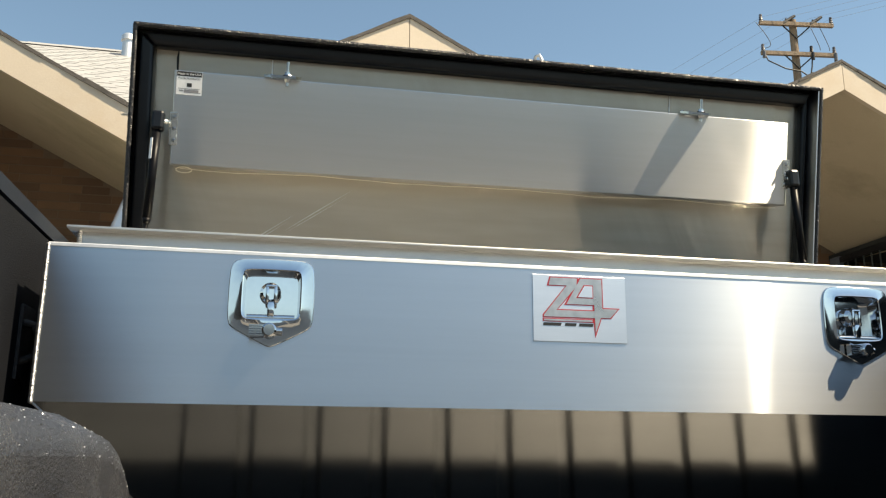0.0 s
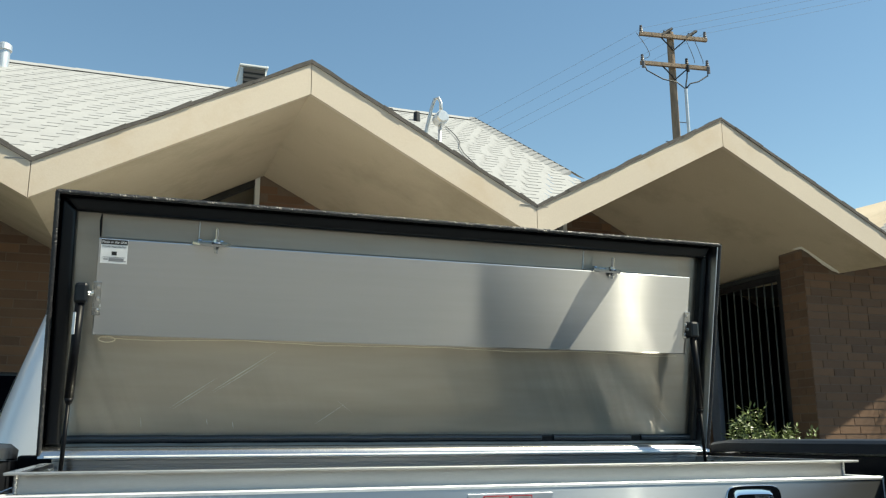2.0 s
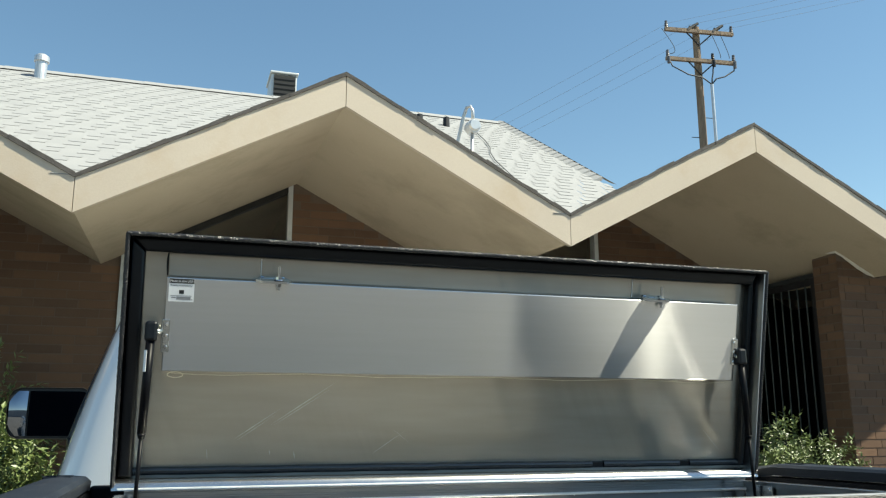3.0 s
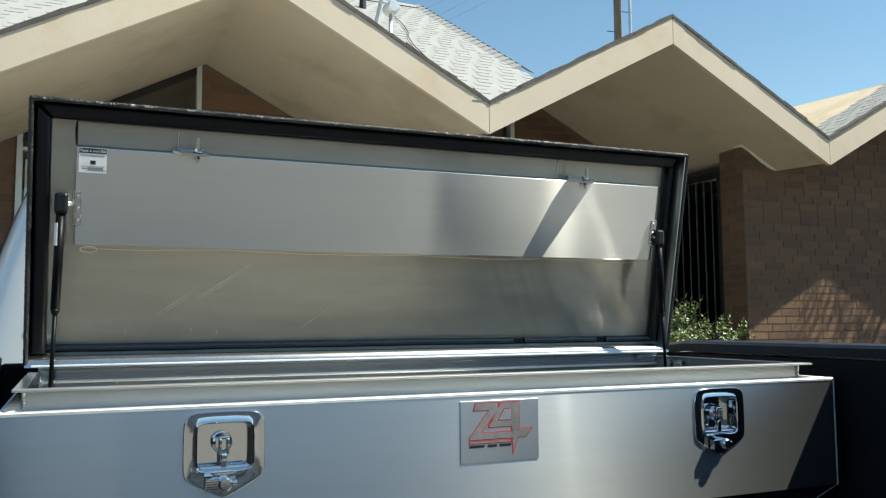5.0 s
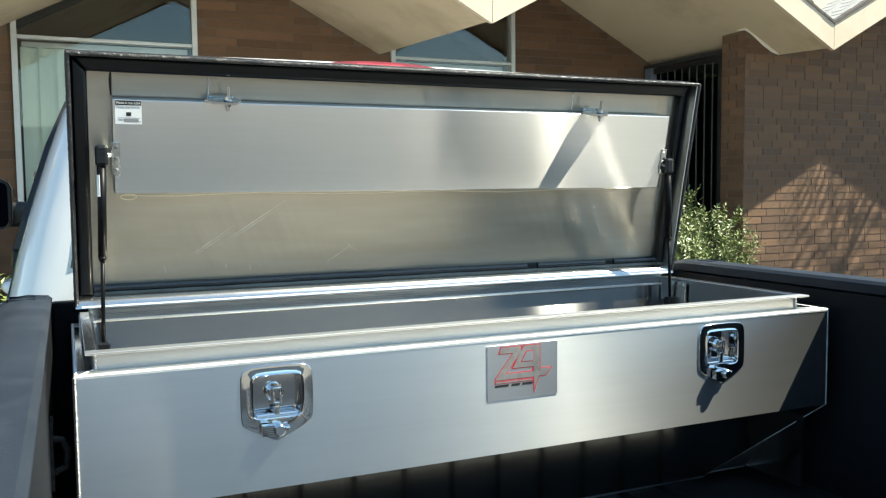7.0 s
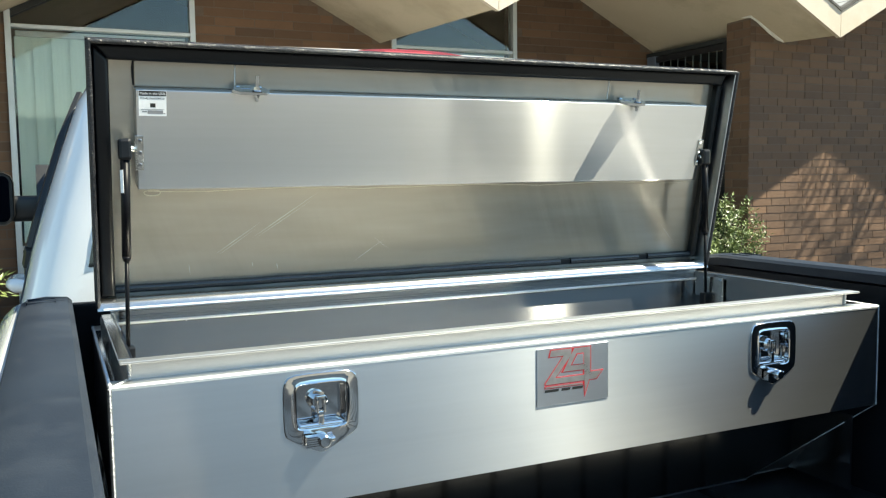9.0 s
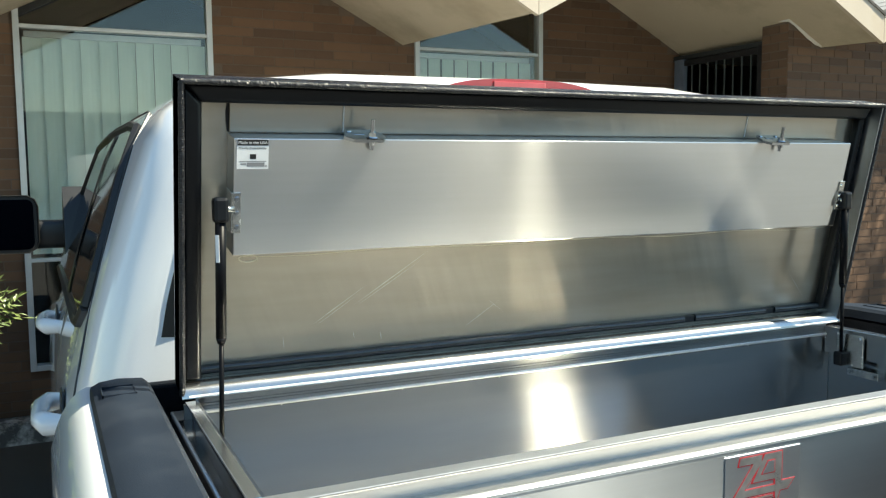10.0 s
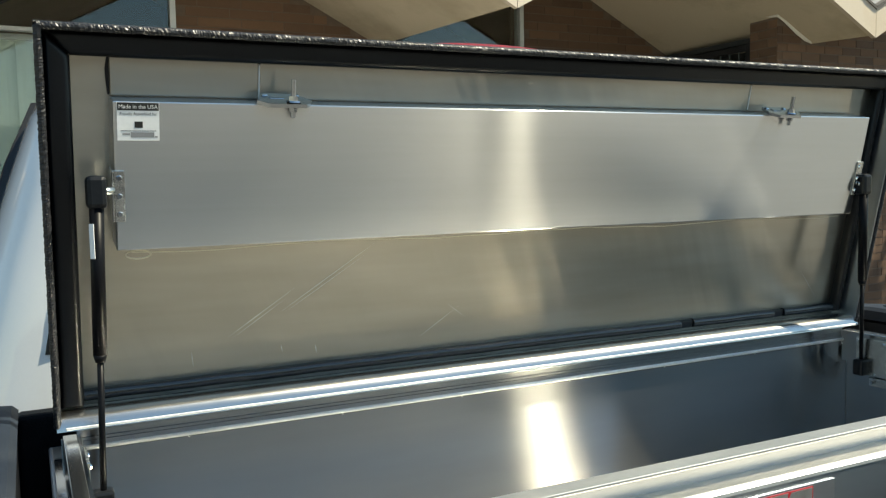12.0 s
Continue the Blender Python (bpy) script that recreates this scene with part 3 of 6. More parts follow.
# ---- brick walls ----
def brick_wall(name, spans, y_front, thick, label, near, course=0.0677, length=0.303):
    """Backing slabs with recessed mortar and brick slips in running bond; those inside near=(x0, x1, z0, z1) are bricks of their own."""
    wall = tagged(thing(name, (spans[0][0], y_front, G), label, "wall"), kind="structure")
    far = y_front == Y_WALL
    under = fold_wall if far else fold_z
    bm = bmesh.new()
    for x0, x1, z0, z1 in spans:
        if z1 is None:
            top = fold_line(x0, x1, far)
            prism(bm, [(x0, z0), (x1, z0)] + [(x, z + 0.03) for x, z in top[::-1]], y_front + 0.003, y_front + thick)
        else:
            prism(bm, [(x0, z0), (x1, z0), (x1, z1), (x0, z1)], y_front + 0.003, y_front + thick)
    part("backing", bm, MORTAR, wall, "recessed mortar")
    joint = 0.009
    bond = random.Random(7)
    shared = {}
    field = bmesh.new()
    count = 0
    for x0, x1, z0, z1 in spans:
        r0 = math.ceil((z0 - G) / course)
        r = r0
        while True:
            za = G + r * course + joint / 2
            zb = za + course - joint
            if za > (Z_VAL + RISE if z1 is None else z1 - 0.02):
                break
            x = x0 - (bond.choice((0.0, 0.25, 0.5, 0.75)) if length < 0.25 else (r % 2) / 2) * length + (0.07 if r % 3 == 0 and length > 0.25 else 0)
            while x < x1:
                a, b = max(x, x0), min(x + length - 0.006, x1)
                x += length
                if b - a < 0.03:
                    continue
                if z1 is None and min(under(a), under(b), under((a + b) / 2)) < zb - 0.045:
                    if max(under(a), under(b)) < zb:
                        continue
                    lo = [v for v in (a, a + (b - a) / 3, a + 2 * (b - a) / 3, b) if under(v) > zb - 0.045]
                    a, b = min(lo), max(lo)
                    if b - a < 0.03:
                        continue
                inside = near and near[0] <= (a + b) / 2 <= near[1] and near[2] <= za <= near[3] and count < 300
                jut = random.choice((0.0, 0.0006, 0.0012, 0.0018))
                if inside:
                    key = round(b - a, 3)
                    if key not in shared:
                        k = bmesh.new()
                        block(k, -key / 2, key / 2, 0, 0.016, -(zb - za) / 2, (zb - za) / 2)
                        shared[key] = mesh_of("brick", k, BRICK)
                    o = new("brick", shared[key])
                    o.location = ((a + b) / 2 - spans[0][0], -jut, (za + zb) / 2 - G)
                    o.parent = wall
                    count += 1
                else:
                    block(field, a, b, y_front - jut, y_front + 0.016, za, zb)
            r += 1
    tagged(part("brickwork", field, BRICK_FAR, wall, "courses of long brown bricks"), kind="stuff")
    return wall

# ---- pickup truck ----
truck = thing("pickup_truck", (0, 1.5, G), "white crew-cab pickup truck with a black-lined bed, parked", "truck")
Y_TAIL, Y_HEAD = -1.38, 0.615


def cab_half(z):
    """Half width of the cab at a height."""
    table = ((0.55, 0.95), (0.8, 0.995), (1.1, 1.0), (1.3, 0.985), (1.42, 0.968), (1.5, 0.945), (1.6, 0.922), (1.7, 0.893), (1.84, 0.848), (1.95, 0.81), (2.01, 0.772), (2.05, 0.725), (2.075, 0.65), (2.095, 0.46), (2.1, 0.0))
    for (za, wa), (zb, wb) in zip(table, table[1:]):
        if z <= zb:
            return wa + (wb - wa) * (z - za) / (zb - za)
    return 0.0


CAB_Z = (0.55, 0.8, 1.1, 1.3, 1.42, 1.5, 1.6, 1.7, 1.84, 1.95, 2.01, 2.05, 2.075, 2.095)


def cab_section(y, drop, slim=0.0, inset=0.0):
    top = [(x, y, z - drop * max(0, (z - 1.3) / 0.8)) for x, z in [(cab_half(z) - inset - slim * max(0, (z - 1.3)), z) for z in CAB_Z] + [(0.0, 2.1)]]
    return top + [(-x, yy, z) for x, yy, z in top[-2::-1]]


REAR = ((0.665, 0.25), (0.698, 0.15), (0.726, 0.088), (0.745, 0.055), (0.77, 0.028), (0.805, 0.01), (0.86, 0.0))   # how the rear corner draws in


def rear_y(x, z):
    """The rear face of the cab at x and z, with its rounded corner."""
    inset = cab_half(z) - abs(x)
    for (ya, ia), (yb, ib) in zip(REAR, REAR[1:]):
        if inset >= ib:
            return ya + (yb - ya) * max(0.0, (ia - inset) / (ia - ib))
    return REAR[-1][0]


bm = bmesh.new()
secs = [cab_section(y, 0.01 + 0.2 * i, 0.0, i) for y, i in REAR] + [cab_section(1.3, 0.004), cab_section(1.9, 0.008), cab_section(2.35, 0.02, 0.02),
        cab_section(2.6, 0.2, 0.08), cab_section(2.9, 0.47, 0.1), cab_section(3.15, 0.68, 0.1)]
loft(bm, secs)
cab = smooth_by_angle(part("cab", bm, PAINT, truck, "white painted cab"), 50)

bm = bmesh.new()
hood = []
for y, zt, w in ((3.12, 1.4, 0.93), (3.6, 1.38, 0.93), (4.1, 1.33, 0.9), (4.38, 1.22, 0.86), (4.46, 1.0, 0.82)):
    s = [(w + 0.04, y, 0.6), (w + 0.06, y, 0.9), (w + 0.05, y, zt - 0.16), (w - 0.02, y, zt - 0.06), (w - 0.2, y, zt), (0, y, zt + 0.03)]
    hood.append(s + [(-x, yy, z) for x, yy, z in s[-2::-1]])
loft(bm, hood)
smooth_by_angle(part("hood", bm, PAINT, truck, "white hood and front fenders"), 50)


def grid_pane(bm, outline_lo, outline_hi, ys, lift, s, rows=6):
    """A curved strip between two height lines over y, following the cab side."""
    g = []
    for i, y in enumerate(ys):
        a, b = outline_lo[i], outline_hi[i]
        g.append([bm.verts.new((s * (cab_half(a + (b - a) * k / rows) + lift), y, a + (b - a) * k / rows)) for k in range(rows + 1)])
    for p, q in zip(g, g[1:]):
        for k in range(rows):
            bm.faces.new((p[k], q[k], q[k + 1], p[k + 1]))


for s in (-1, 1):
    # rear door glass runs to a point at its lower rear corner; front door glass follows it
    bm = bmesh.new()
    grid_pane(bm, (1.6, 1.56, 1.545, 1.54, 1.54), (1.67, 1.86, 1.965, 1.985, 1.985), (0.975, 1.045, 1.11, 1.35, 1.66), 0.005, s)
    part("side_window", bm, CAR_GLASS, truck, "dark tinted door glass")
    bm = bmesh.new()
    grid_pane(bm, (1.54, 1.535, 1.53, 1.52), (1.985, 1.98, 1.95, 1.62), (1.74, 2.0, 2.3, 2.72), 0.005, s)
    part("side_window", bm, CAR_GLASS, truck, "dark tinted door glass")
    bm = bmesh.new()
    grid_pane(bm, (1.54, 1.54), (1.985, 1.985), (1.66, 1.74), 0.008, s)
    part("door_pillar", bm, BLACK_TRIM, truck, "black pillar between the doors")
    bm = bmesh.new()
    edge = [(0.96, 1.6), (0.965, 1.67), (1.035, 1.87), (1.1, 1.98), (1.35, 1.998), (1.74, 2.0), (2.0, 1.995), (2.3, 1.965), (2.75, 1.6)]
    tube(bm, [(s * (cab_half(z) + 0.006), y, z) for y, z in edge], 0.011, 6)
    tube(bm, [(s * (cab_half(z) + 0.006), y, z) for y, z in ((0.96, 1.6), (1.07, 1.55), (1.22, 1.535), (1.66, 1.53), (2.0, 1.525), (2.72, 1.51))], 0.012, 6)
    part("window_trim", bm, BLACK_TRIM, truck, "black rubber window surround")
    bm = bmesh.new()
    tube(bm, [(s * (cab_half(z) + 0.0005), y, z) for y, z in ((0.8, 0.75), (0.8, 1.2), (0.82, 1.38), (0.9, 1.56), (0.97, 1.75), (1.04, 1.93), (1.1, 2.012), (1.3, 2.03), (1.7, 2.035), (2.2, 2.02), (2.45, 1.9))], 0.0028, 5)
    tube(bm, [(s * (cab_half(z) + 0.0005), 1.7, z) for z in (0.7, 1.0, 1.2, 1.4, 1.52)], 0.0028, 5)
    part("door_gap", bm, BLACK_TRIM, truck, "thin dark shut line round the door")
    # door handles stand off the door skin
    for y, z in ((1.1, 1.345), (2.05, 1.4)):
        x = cab_half(z)
        bm = bmesh.new()
        tube(bm, [(s * (x - 0.01), y - 0.11, z + 0.0), (s * (x + 0.03), y - 0.1, z + 0.003), (s * (x + 0.045), y - 0.06, z + 0.004), (s * (x + 0.046), y + 0.05, z + 0.004), (s * (x + 0.03), y + 0.1, z + 0.002), (s * (x - 0.01), y + 0.115, z)],
             [0.02, 0.026, 0.021, 0.021, 0.024, 0.018], 10)
        h = smooth_by_angle(part("door_handle", bm, PAINT, truck, "white painted door pull handle"), 60)
        # flattened black disc stands in for the dark of the handle recess
        bm = bmesh.new()
        bmesh.ops.create_uvsphere(bm, u_segments=12, v_segments=8, radius=1)
        bmesh.ops.transform(bm, matrix=Matrix.LocRotScale((s * (x + 0.001), y, z + 0.01), None, (0.006, 0.085, 0.045)), verts=bm.verts[:])
        part("handle_cup", bm, BLACK_TRIM, h, "black disc in place of the recess behind the handle", smooth=True)
    # door mirror on an arm
    bm = bmesh.new()
    shell = [(1.012, 1.63), (1.022, 1.604), (1.048, 1.588), (1.29, 1.59), (1.318, 1.602), (1.332, 1.632), (1.337, 1.7), (1.333, 1.76), (1.318, 1.788), (1.29, 1.8), (1.048, 1.801), (1.022, 1.786), (1.012, 1.76)]
    mx, mz = 1.175, 1.695
    loft(bm, [[(mx + (x - mx) * k, y, mz + (z - mz) * k) for x, z in shell] for y, k in ((2.502, 0.955), (2.494, 0.985), (2.5, 1.0), (2.56, 0.99), (2.61, 0.9), (2.64, 0.72), (2.65, 0.4))])
    block(bm, 0.86, 1.06, 2.53, 2.61, 1.6, 1.705, bevel=0.02, seg=3)
    prism(bm, [(2.42, 1.5), (2.8, 1.5), (2.8, 1.58), (2.52, 1.83), (2.42, 1.72)], 0.84, 0.93, "x")
    if s < 0:
        bmesh.ops.scale(bm, vec=(-1, 1, 1), verts=bm.verts[:])
    mir = smooth_by_angle(part("door_mirror", bm, BLACK_TRIM, truck, "black door mirror housing on an arm"), 50)
    bm = bmesh.new()                  # the strip bulges towards the rear, its outer corners rounded
    rows = []
    for k in range(9):
        f = k / 8
        z = 1.603 + 0.182 * f
        out = 1.326 - 0.03 * max(0, abs(2 * f - 1) - 0.6) / 0.4
        rows.append([(s * (1.258 + (out - 1.258) * j / 4), 2.4985 - 0.014 * (1 - (2 * f - 1) ** 2) - 0.004 * (1 - (j / 2 - 1) ** 2), z) for j in range(5)])
    loft(bm, rows, closed=False)
    part("mirror_glass", bm, STRIP_MIRROR, mir, "convex blind spot mirror strip", smooth=True)
    bm = bmesh.new()
    oct8 = [(1.252, 1.603), (1.252, 1.785)]
    for cz, a0 in ((1.761, 90), (1.627, 180)):
        oct8 += [(1.054 + 0.024 * math.cos(radians(a0 + d)), cz + 0.024 * math.sin(radians(a0 + d))) for d in range(0, 91, 18)]
    prism(bm, [(s * x, z) for x, z in oct8], 2.495, 2.5)
    part("mirror_glass", bm, DARKENED_MIRROR, mir, "main mirror glass, its dark reflection put into the colour")

# rear window, brake light and roof details
bm = bmesh.new()                      # the glass wraps a little round the corners of the cab
cols = []
for k in range(25):
    u = 2 * k / 24 - 1
    lo, hi = 1.568, 1.93
    row = []
    for j in range(7):
        z = lo + (hi - lo) * j / 6
        x = u * (0.808 - 0.1 * ((z - lo) / (hi - lo)) ** 1.2)
        row.append((x, rear_y(x, z) - 0.0012, z))
    cols.append(row + [(x, y + 0.012, z) for x, y, z in row[::-1]])
loft(bm, cols)
part("rear_window", bm, CAR_GLASS, truck, "dark tinted rear window")
bm = bmesh.new()
arc = [(x, 2.029 + 0.012 * (1 - (x / 0.232) ** 2)) for x in [(-0.23 + 0.46 * i / 14) for i in range(15)]]
prism(bm, [(x - 0.045, z) for x, z in arc] + [(x - 0.045, z + 0.031 * (1 - (x / 0.237) ** 4)) for x, z in arc[::-1]], 0.662, 0.76)
brake = part("brake_light", bm, RED_LENS, truck, "red high-mounted brake light on the roof edge")
# paler red strip imitates the highlight on the lens
part("cargo_lamp", blocks((-0.12, 0.01, 0.658, 0.6615, 2.048, 2.066), bevel=0.002), LENS_SHINE, brake, "paler strip for the highlight on the lamp")

# bed: floor with ribs, side walls, wheel housings, headboard and rail caps
BED_Z, X_IN = 1.0, 0.85
bm = bmesh.new()
prof = [(-X_IN, BED_Z - 0.06), (-X_IN, BED_Z)]
for i in range(-5, 6):
    c = i * 0.112 - 0.02
    prof += [(c - 0.046, BED_Z), (c - 0.041, BED_Z + 0.014), (c + 0.041, BED_Z + 0.014), (c + 0.046, BED_Z)]
prof += [(X_IN, BED_Z), (X_IN, BED_Z - 0.06)]
prism(bm, prof, Y_TAIL, Y_HEAD)
part("bed_floor", bm, LINER_FLOOR, truck, "black ribbed bed floor")
part("headboard", blocks((-X_IN, X_IN, Y_HEAD, Y_HEAD + 0.035, BED_Z - 0.05, 1.5), bevel=0.006), LINER, truck, "black front panel of the bed")
for s in (-1, 1):
    def sx(a, b):
        return (a, b) if s > 0 else (-b, -a)
    bm = bmesh.new()
    block(bm, *sx(X_IN, 0.91), Y_TAIL, Y_HEAD + 0.03, BED_Z - 0.3, 1.49)
    part("bed_wall", bm, LINER, truck, "black lined inner bed wall")
    bm = bmesh.new()
    prof = [(0.99, 0.62), (1.003, 0.9), (1.008, 1.2), (1.006, 1.4), (0.997, 1.435), (0.985, 1.465), (0.971, 1.486), (0.957, 1.499), (0.945, 1.505), (0.915, 1.505), (0.915, 0.62)]
    loft(bm, [[(s * x, y, z) for x, z in prof] for y in (Y_TAIL, -0.8, 0.0, 0.4, 0.64)])
    smooth_by_angle(part("bed_side", bm, PAINT, truck, "white painted outer bed side"), 35)
    bm = bmesh.new()
    prof = [(0.849, 1.496), (0.847, 1.517), (0.855, 1.524), (0.895, 1.527), (0.925, 1.5235), (0.939, 1.516), (0.944, 1.503), (0.93, 1.5)]
    loft(bm, [[(s * x, y, z) for x, z in prof] for y in (Y_TAIL, 0.0, 0.55)] + [[(s * x, 0.61, z - 0.006) for x, z in prof]])
    cap = smooth_by_angle(part("rail_cap", bm, CAP, truck, "grey-black textured plastic rail cap"), 35)
    bm = bmesh.new()
    for x0, x1, y0, y1 in ((0.876, 0.928, 0.47, 0.472), (0.876, 0.928, 0.528, 0.53), (0.876, 0.878, 0.47, 0.53), (0.926, 0.928, 0.47, 0.53)):
        block(bm, *sx(x0, x1), y0, y1, 1.522, 1.5275)
    part("stake_pocket", bm, CAP, cap, "moulded stake pocket outline")
    # wheel housing with a rounded edge
    bm = bmesh.new()
    arch = []
    for k in range(15):
        a = math.pi * k / 14
        c, sn = math.cos(a), math.sin(a)
        arch.append((-0.8 - 0.49 * math.copysign(abs(c) ** 0.45, c), BED_Z - 0.01 + 0.205 * sn ** 0.5))
    rings = []
    for x, inset in ((0.86, 0.0), (0.68, 0.0), (0.645, 0.008), (0.62, 0.035), (0.612, 0.08)):
        rings.append([(s * x, -0.81 + (y + 0.81) * (1 - inset * 0.8), BED_Z - 0.01 + (z - BED_Z + 0.01) * (1 - inset * 2.2)) for y, z in arch])
    loft(bm, rings)
    faces = [f for f in bm.faces if len(f.verts) == 4]
    # tiny bright grains scattered over the housing in place of sparkles
    specks = bmesh.new()
    rng = random.Random(5)
    weights = [f.calc_area() for f in faces]
    for f in rng.choices(faces, weights, k=5200):
        a, b, c, d = [v.co for v in f.verts]
        u, v = rng.random(), rng.random()
        p = (a.lerp(b, u)).lerp(d.lerp(c, u), v)
        r = rng.uniform(0.0005, 0.0011)
        q = [specks.verts.new(p + Vector((rng.uniform(-r, r), rng.uniform(-r, r), rng.uniform(-r, r)))) for _ in range(4)]
        for i, j, k in ((0, 1, 2), (0, 1, 3), (0, 2, 3), (1, 2, 3)):
            specks.faces.new((q[i], q[j], q[k]))
    tagged(part("speckle", specks, GLINT, truck, "bright dots in place of glints on the sprayed liner"), kind="stuff")
    smooth_by_angle(part("wheel_housing", bm, LINER_ARCH, truck, "black speckled liner over the wheel housing"), 55)
bm = bmesh.new()
tube(bm, [(-0.852, 0.06, 1.345), (-0.832, 0.06, 1.34), (-0.825, 0.06, 1.32), (-0.828, 0.06, 1.295), (-0.852, 0.06, 1.285)], 0.006, 8)
block(bm, -0.852, -0.845, 0.045, 0.11, 1.26, 1.37, bevel=0.002)
part("tie_down", bm, LINER_ARCH, truck, "black coated tie-down loop on the bed wall")

bm = bmesh.new()
block(bm, -0.83, 0.83, Y_TAIL - 0.56, Y_TAIL - 0.012, BED_Z - 0.075, BED_Z - 0.006, bevel=0.012)
part("tailgate", bm, LINER, truck, "lowered black-lined tailgate")
for s in (-1, 1):
    for y in (3.55, -0.81):
        bm = bmesh.new()
        prof = [(0.75, 0.24), (0.735, 0.33), (0.75, 0.385), (0.8, 0.4), (0.92, 0.4), (0.965, 0.385), (0.985, 0.33), (0.97, 0.24)]
        rings = []
        for k in range(33):
            a = 2 * math.pi * k / 32
            rings.append([(s * x, y + r * math.cos(a), G + 0.4 + r * math.sin(a)) for x, r in prof])
        loft(bm, rings, closed=True, cap=False)
        bmesh.ops.remove_doubles(bm, verts=bm.verts[:], dist=1e-5)
        wheel = smooth_by_angle(part("wheel", bm, TYRE, truck, "black tyre on a silver wheel"), 50)
        bm = bmesh.new()
        rod(bm, (s * 0.78, y, G + 0.4), (s * 0.93, y, G + 0.4), 0.245, 0.245, 32)
        for k in range(5):
            a = 2 * math.pi * k / 5
            rod(bm, (s * 0.945, y + 0.03 * math.cos(a), G + 0.4 + 0.03 * math.sin(a)), (s * 0.955, y + 0.21 * math.cos(a), G + 0.4 + 0.21 * math.sin(a)), 0.045, 0.03, 8)
        part("rim", bm, GALV, wheel, "silver five-spoke rim")

# ---- aluminium tool box in the bed ----
chest = thing("truck_tool_box", (0, 0.3, BED_Z + 0.02), "brushed aluminium truck tool box with its black-coated lid propped open", "tool box")
XB, ZT, ZB = 0.81, 1.45, 1.227
T = 0.004
# front panel and the underside that slopes back beneath it
bm = bmesh.new()
plate(bm, (-XB, -0.5335, -0.4495, 0.4485, 0.5325, XB), (ZB, 1.352, 1.4265, ZT), ((1, 1), (3, 1)), T, lambda u, v, w: (u, w, v))
part("front_panel", bm, ALU, chest, "brushed aluminium front panel with horizontal grain")
bm = bmesh.new()
XU, YU, ZU = 0.62, 0.2, 1.02           # the foot of the sloping underside, drawn in at both ends
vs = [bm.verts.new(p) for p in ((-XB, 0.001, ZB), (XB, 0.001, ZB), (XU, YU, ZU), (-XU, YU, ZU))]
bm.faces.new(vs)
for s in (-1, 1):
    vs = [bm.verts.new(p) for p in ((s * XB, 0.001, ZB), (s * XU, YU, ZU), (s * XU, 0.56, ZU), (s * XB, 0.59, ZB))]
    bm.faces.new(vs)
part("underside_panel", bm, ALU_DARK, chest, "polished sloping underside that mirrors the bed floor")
part("bottom_panel", blocks((-XU, XU, YU, 0.59, ZU - 0.004, ZU)), ALU, chest)
part("back_panel", blocks((-XB, XB, 0.59, 0.595, ZU, ZT - 0.001)), ALU, chest)
for s in (-1, 1):
    bm = bmesh.new()
    a, b = (XB - 0.004, XB) if s > 0 else (-XB, -XB + 0.004)
    prism(bm, [(0.006, ZB + 0.002), (0.588, ZB + 0.002), (0.588, ZT - 0.001), (0.006, ZT - 0.001)], a, b, "x")
    part("end_panel", bm, ALU, chest, "aluminium end panel")
bm = bmesh.new()
prism(bm, [(-0.0012, ZT - 0.0012), (-0.0012, ZT + T - 0.0008), (0.0, ZT + T + 0.0004), (0.0095, ZT + T + 0.0012), (0.0095, ZT - 0.0012)], -XB, XB, "x")
part("deck_edge", bm, ALU_EDGE, chest, "bright front edge of the deck")
# top deck with the raised lip round the opening
XO, XA, YO0, YO1, ZL = 0.745, 0.776, 0.046, 0.53, 1.485        # right end, left end, front, back and top of the opening
bm = bmesh.new()
for y0, y1 in ((0.0, YO0 - 0.004), (YO1 + 0.009, 0.595)):
    block(bm, -XB, XB, y0, y1, ZT, ZT + T)
part("top_deck", bm, LIP, chest, "narrow aluminium deck along the opening")
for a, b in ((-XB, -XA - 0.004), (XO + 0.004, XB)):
    part("end_deck", blocks((a, b, YO0 - 0.0035, YO1 + 0.0035, ZT, ZT + T), bevel=0.0012), SHADED_END_METAL, chest, "shining deck at the end of the opening, darkened for shade")
for s in (-1, 1):
    bm = bmesh.new()
    rod(bm, (s * (XB - 0.0015), 0.004, ZT + 0.0012), (s * (XB - 0.0015), 0.592, ZT + 0.0012), 0.0036, seg=10)
    rod(bm, (s * (XB - 0.001), 0.003, ZT + 0.002), (XO + 0.006 if s > 0 else -XA - 0.006, YO0 - 0.006, ZT + T), 0.0026, seg=8)
    part("end_edge", bm, ALU_EDGE, chest, "bright folded edge of the end deck", smooth=True)
bm = bmesh.new()
block(bm, -XA, XO, YO0 - 0.004, YO0, ZT - 0.03, ZL - 0.003)
block(bm, -XA - 0.018, XO + 0.025, YO0 - 0.027, YO0, ZL - 0.003, ZL + 0.001, bevel=0.001)
part("front_lip", bm, LIP, chest, "folded front lip of the opening")
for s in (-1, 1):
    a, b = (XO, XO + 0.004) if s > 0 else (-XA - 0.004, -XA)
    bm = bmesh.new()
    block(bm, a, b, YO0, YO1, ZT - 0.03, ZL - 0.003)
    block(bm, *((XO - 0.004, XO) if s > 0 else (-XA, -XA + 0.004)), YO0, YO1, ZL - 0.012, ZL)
    part("end_lip", bm, ALU_WALL, chest, "folded end lip of the opening, darkened for shade")
    a, b = (XO, XO + 0.025) if s > 0 else (-XA - 0.018, -XA)
    part("end_flange", blocks((a, b, YO0 + 0.001, YO1, ZL - 0.0028, ZL + 0.001), bevel=0.001), ALU_RIM, chest, "bright flat top of the end lip")
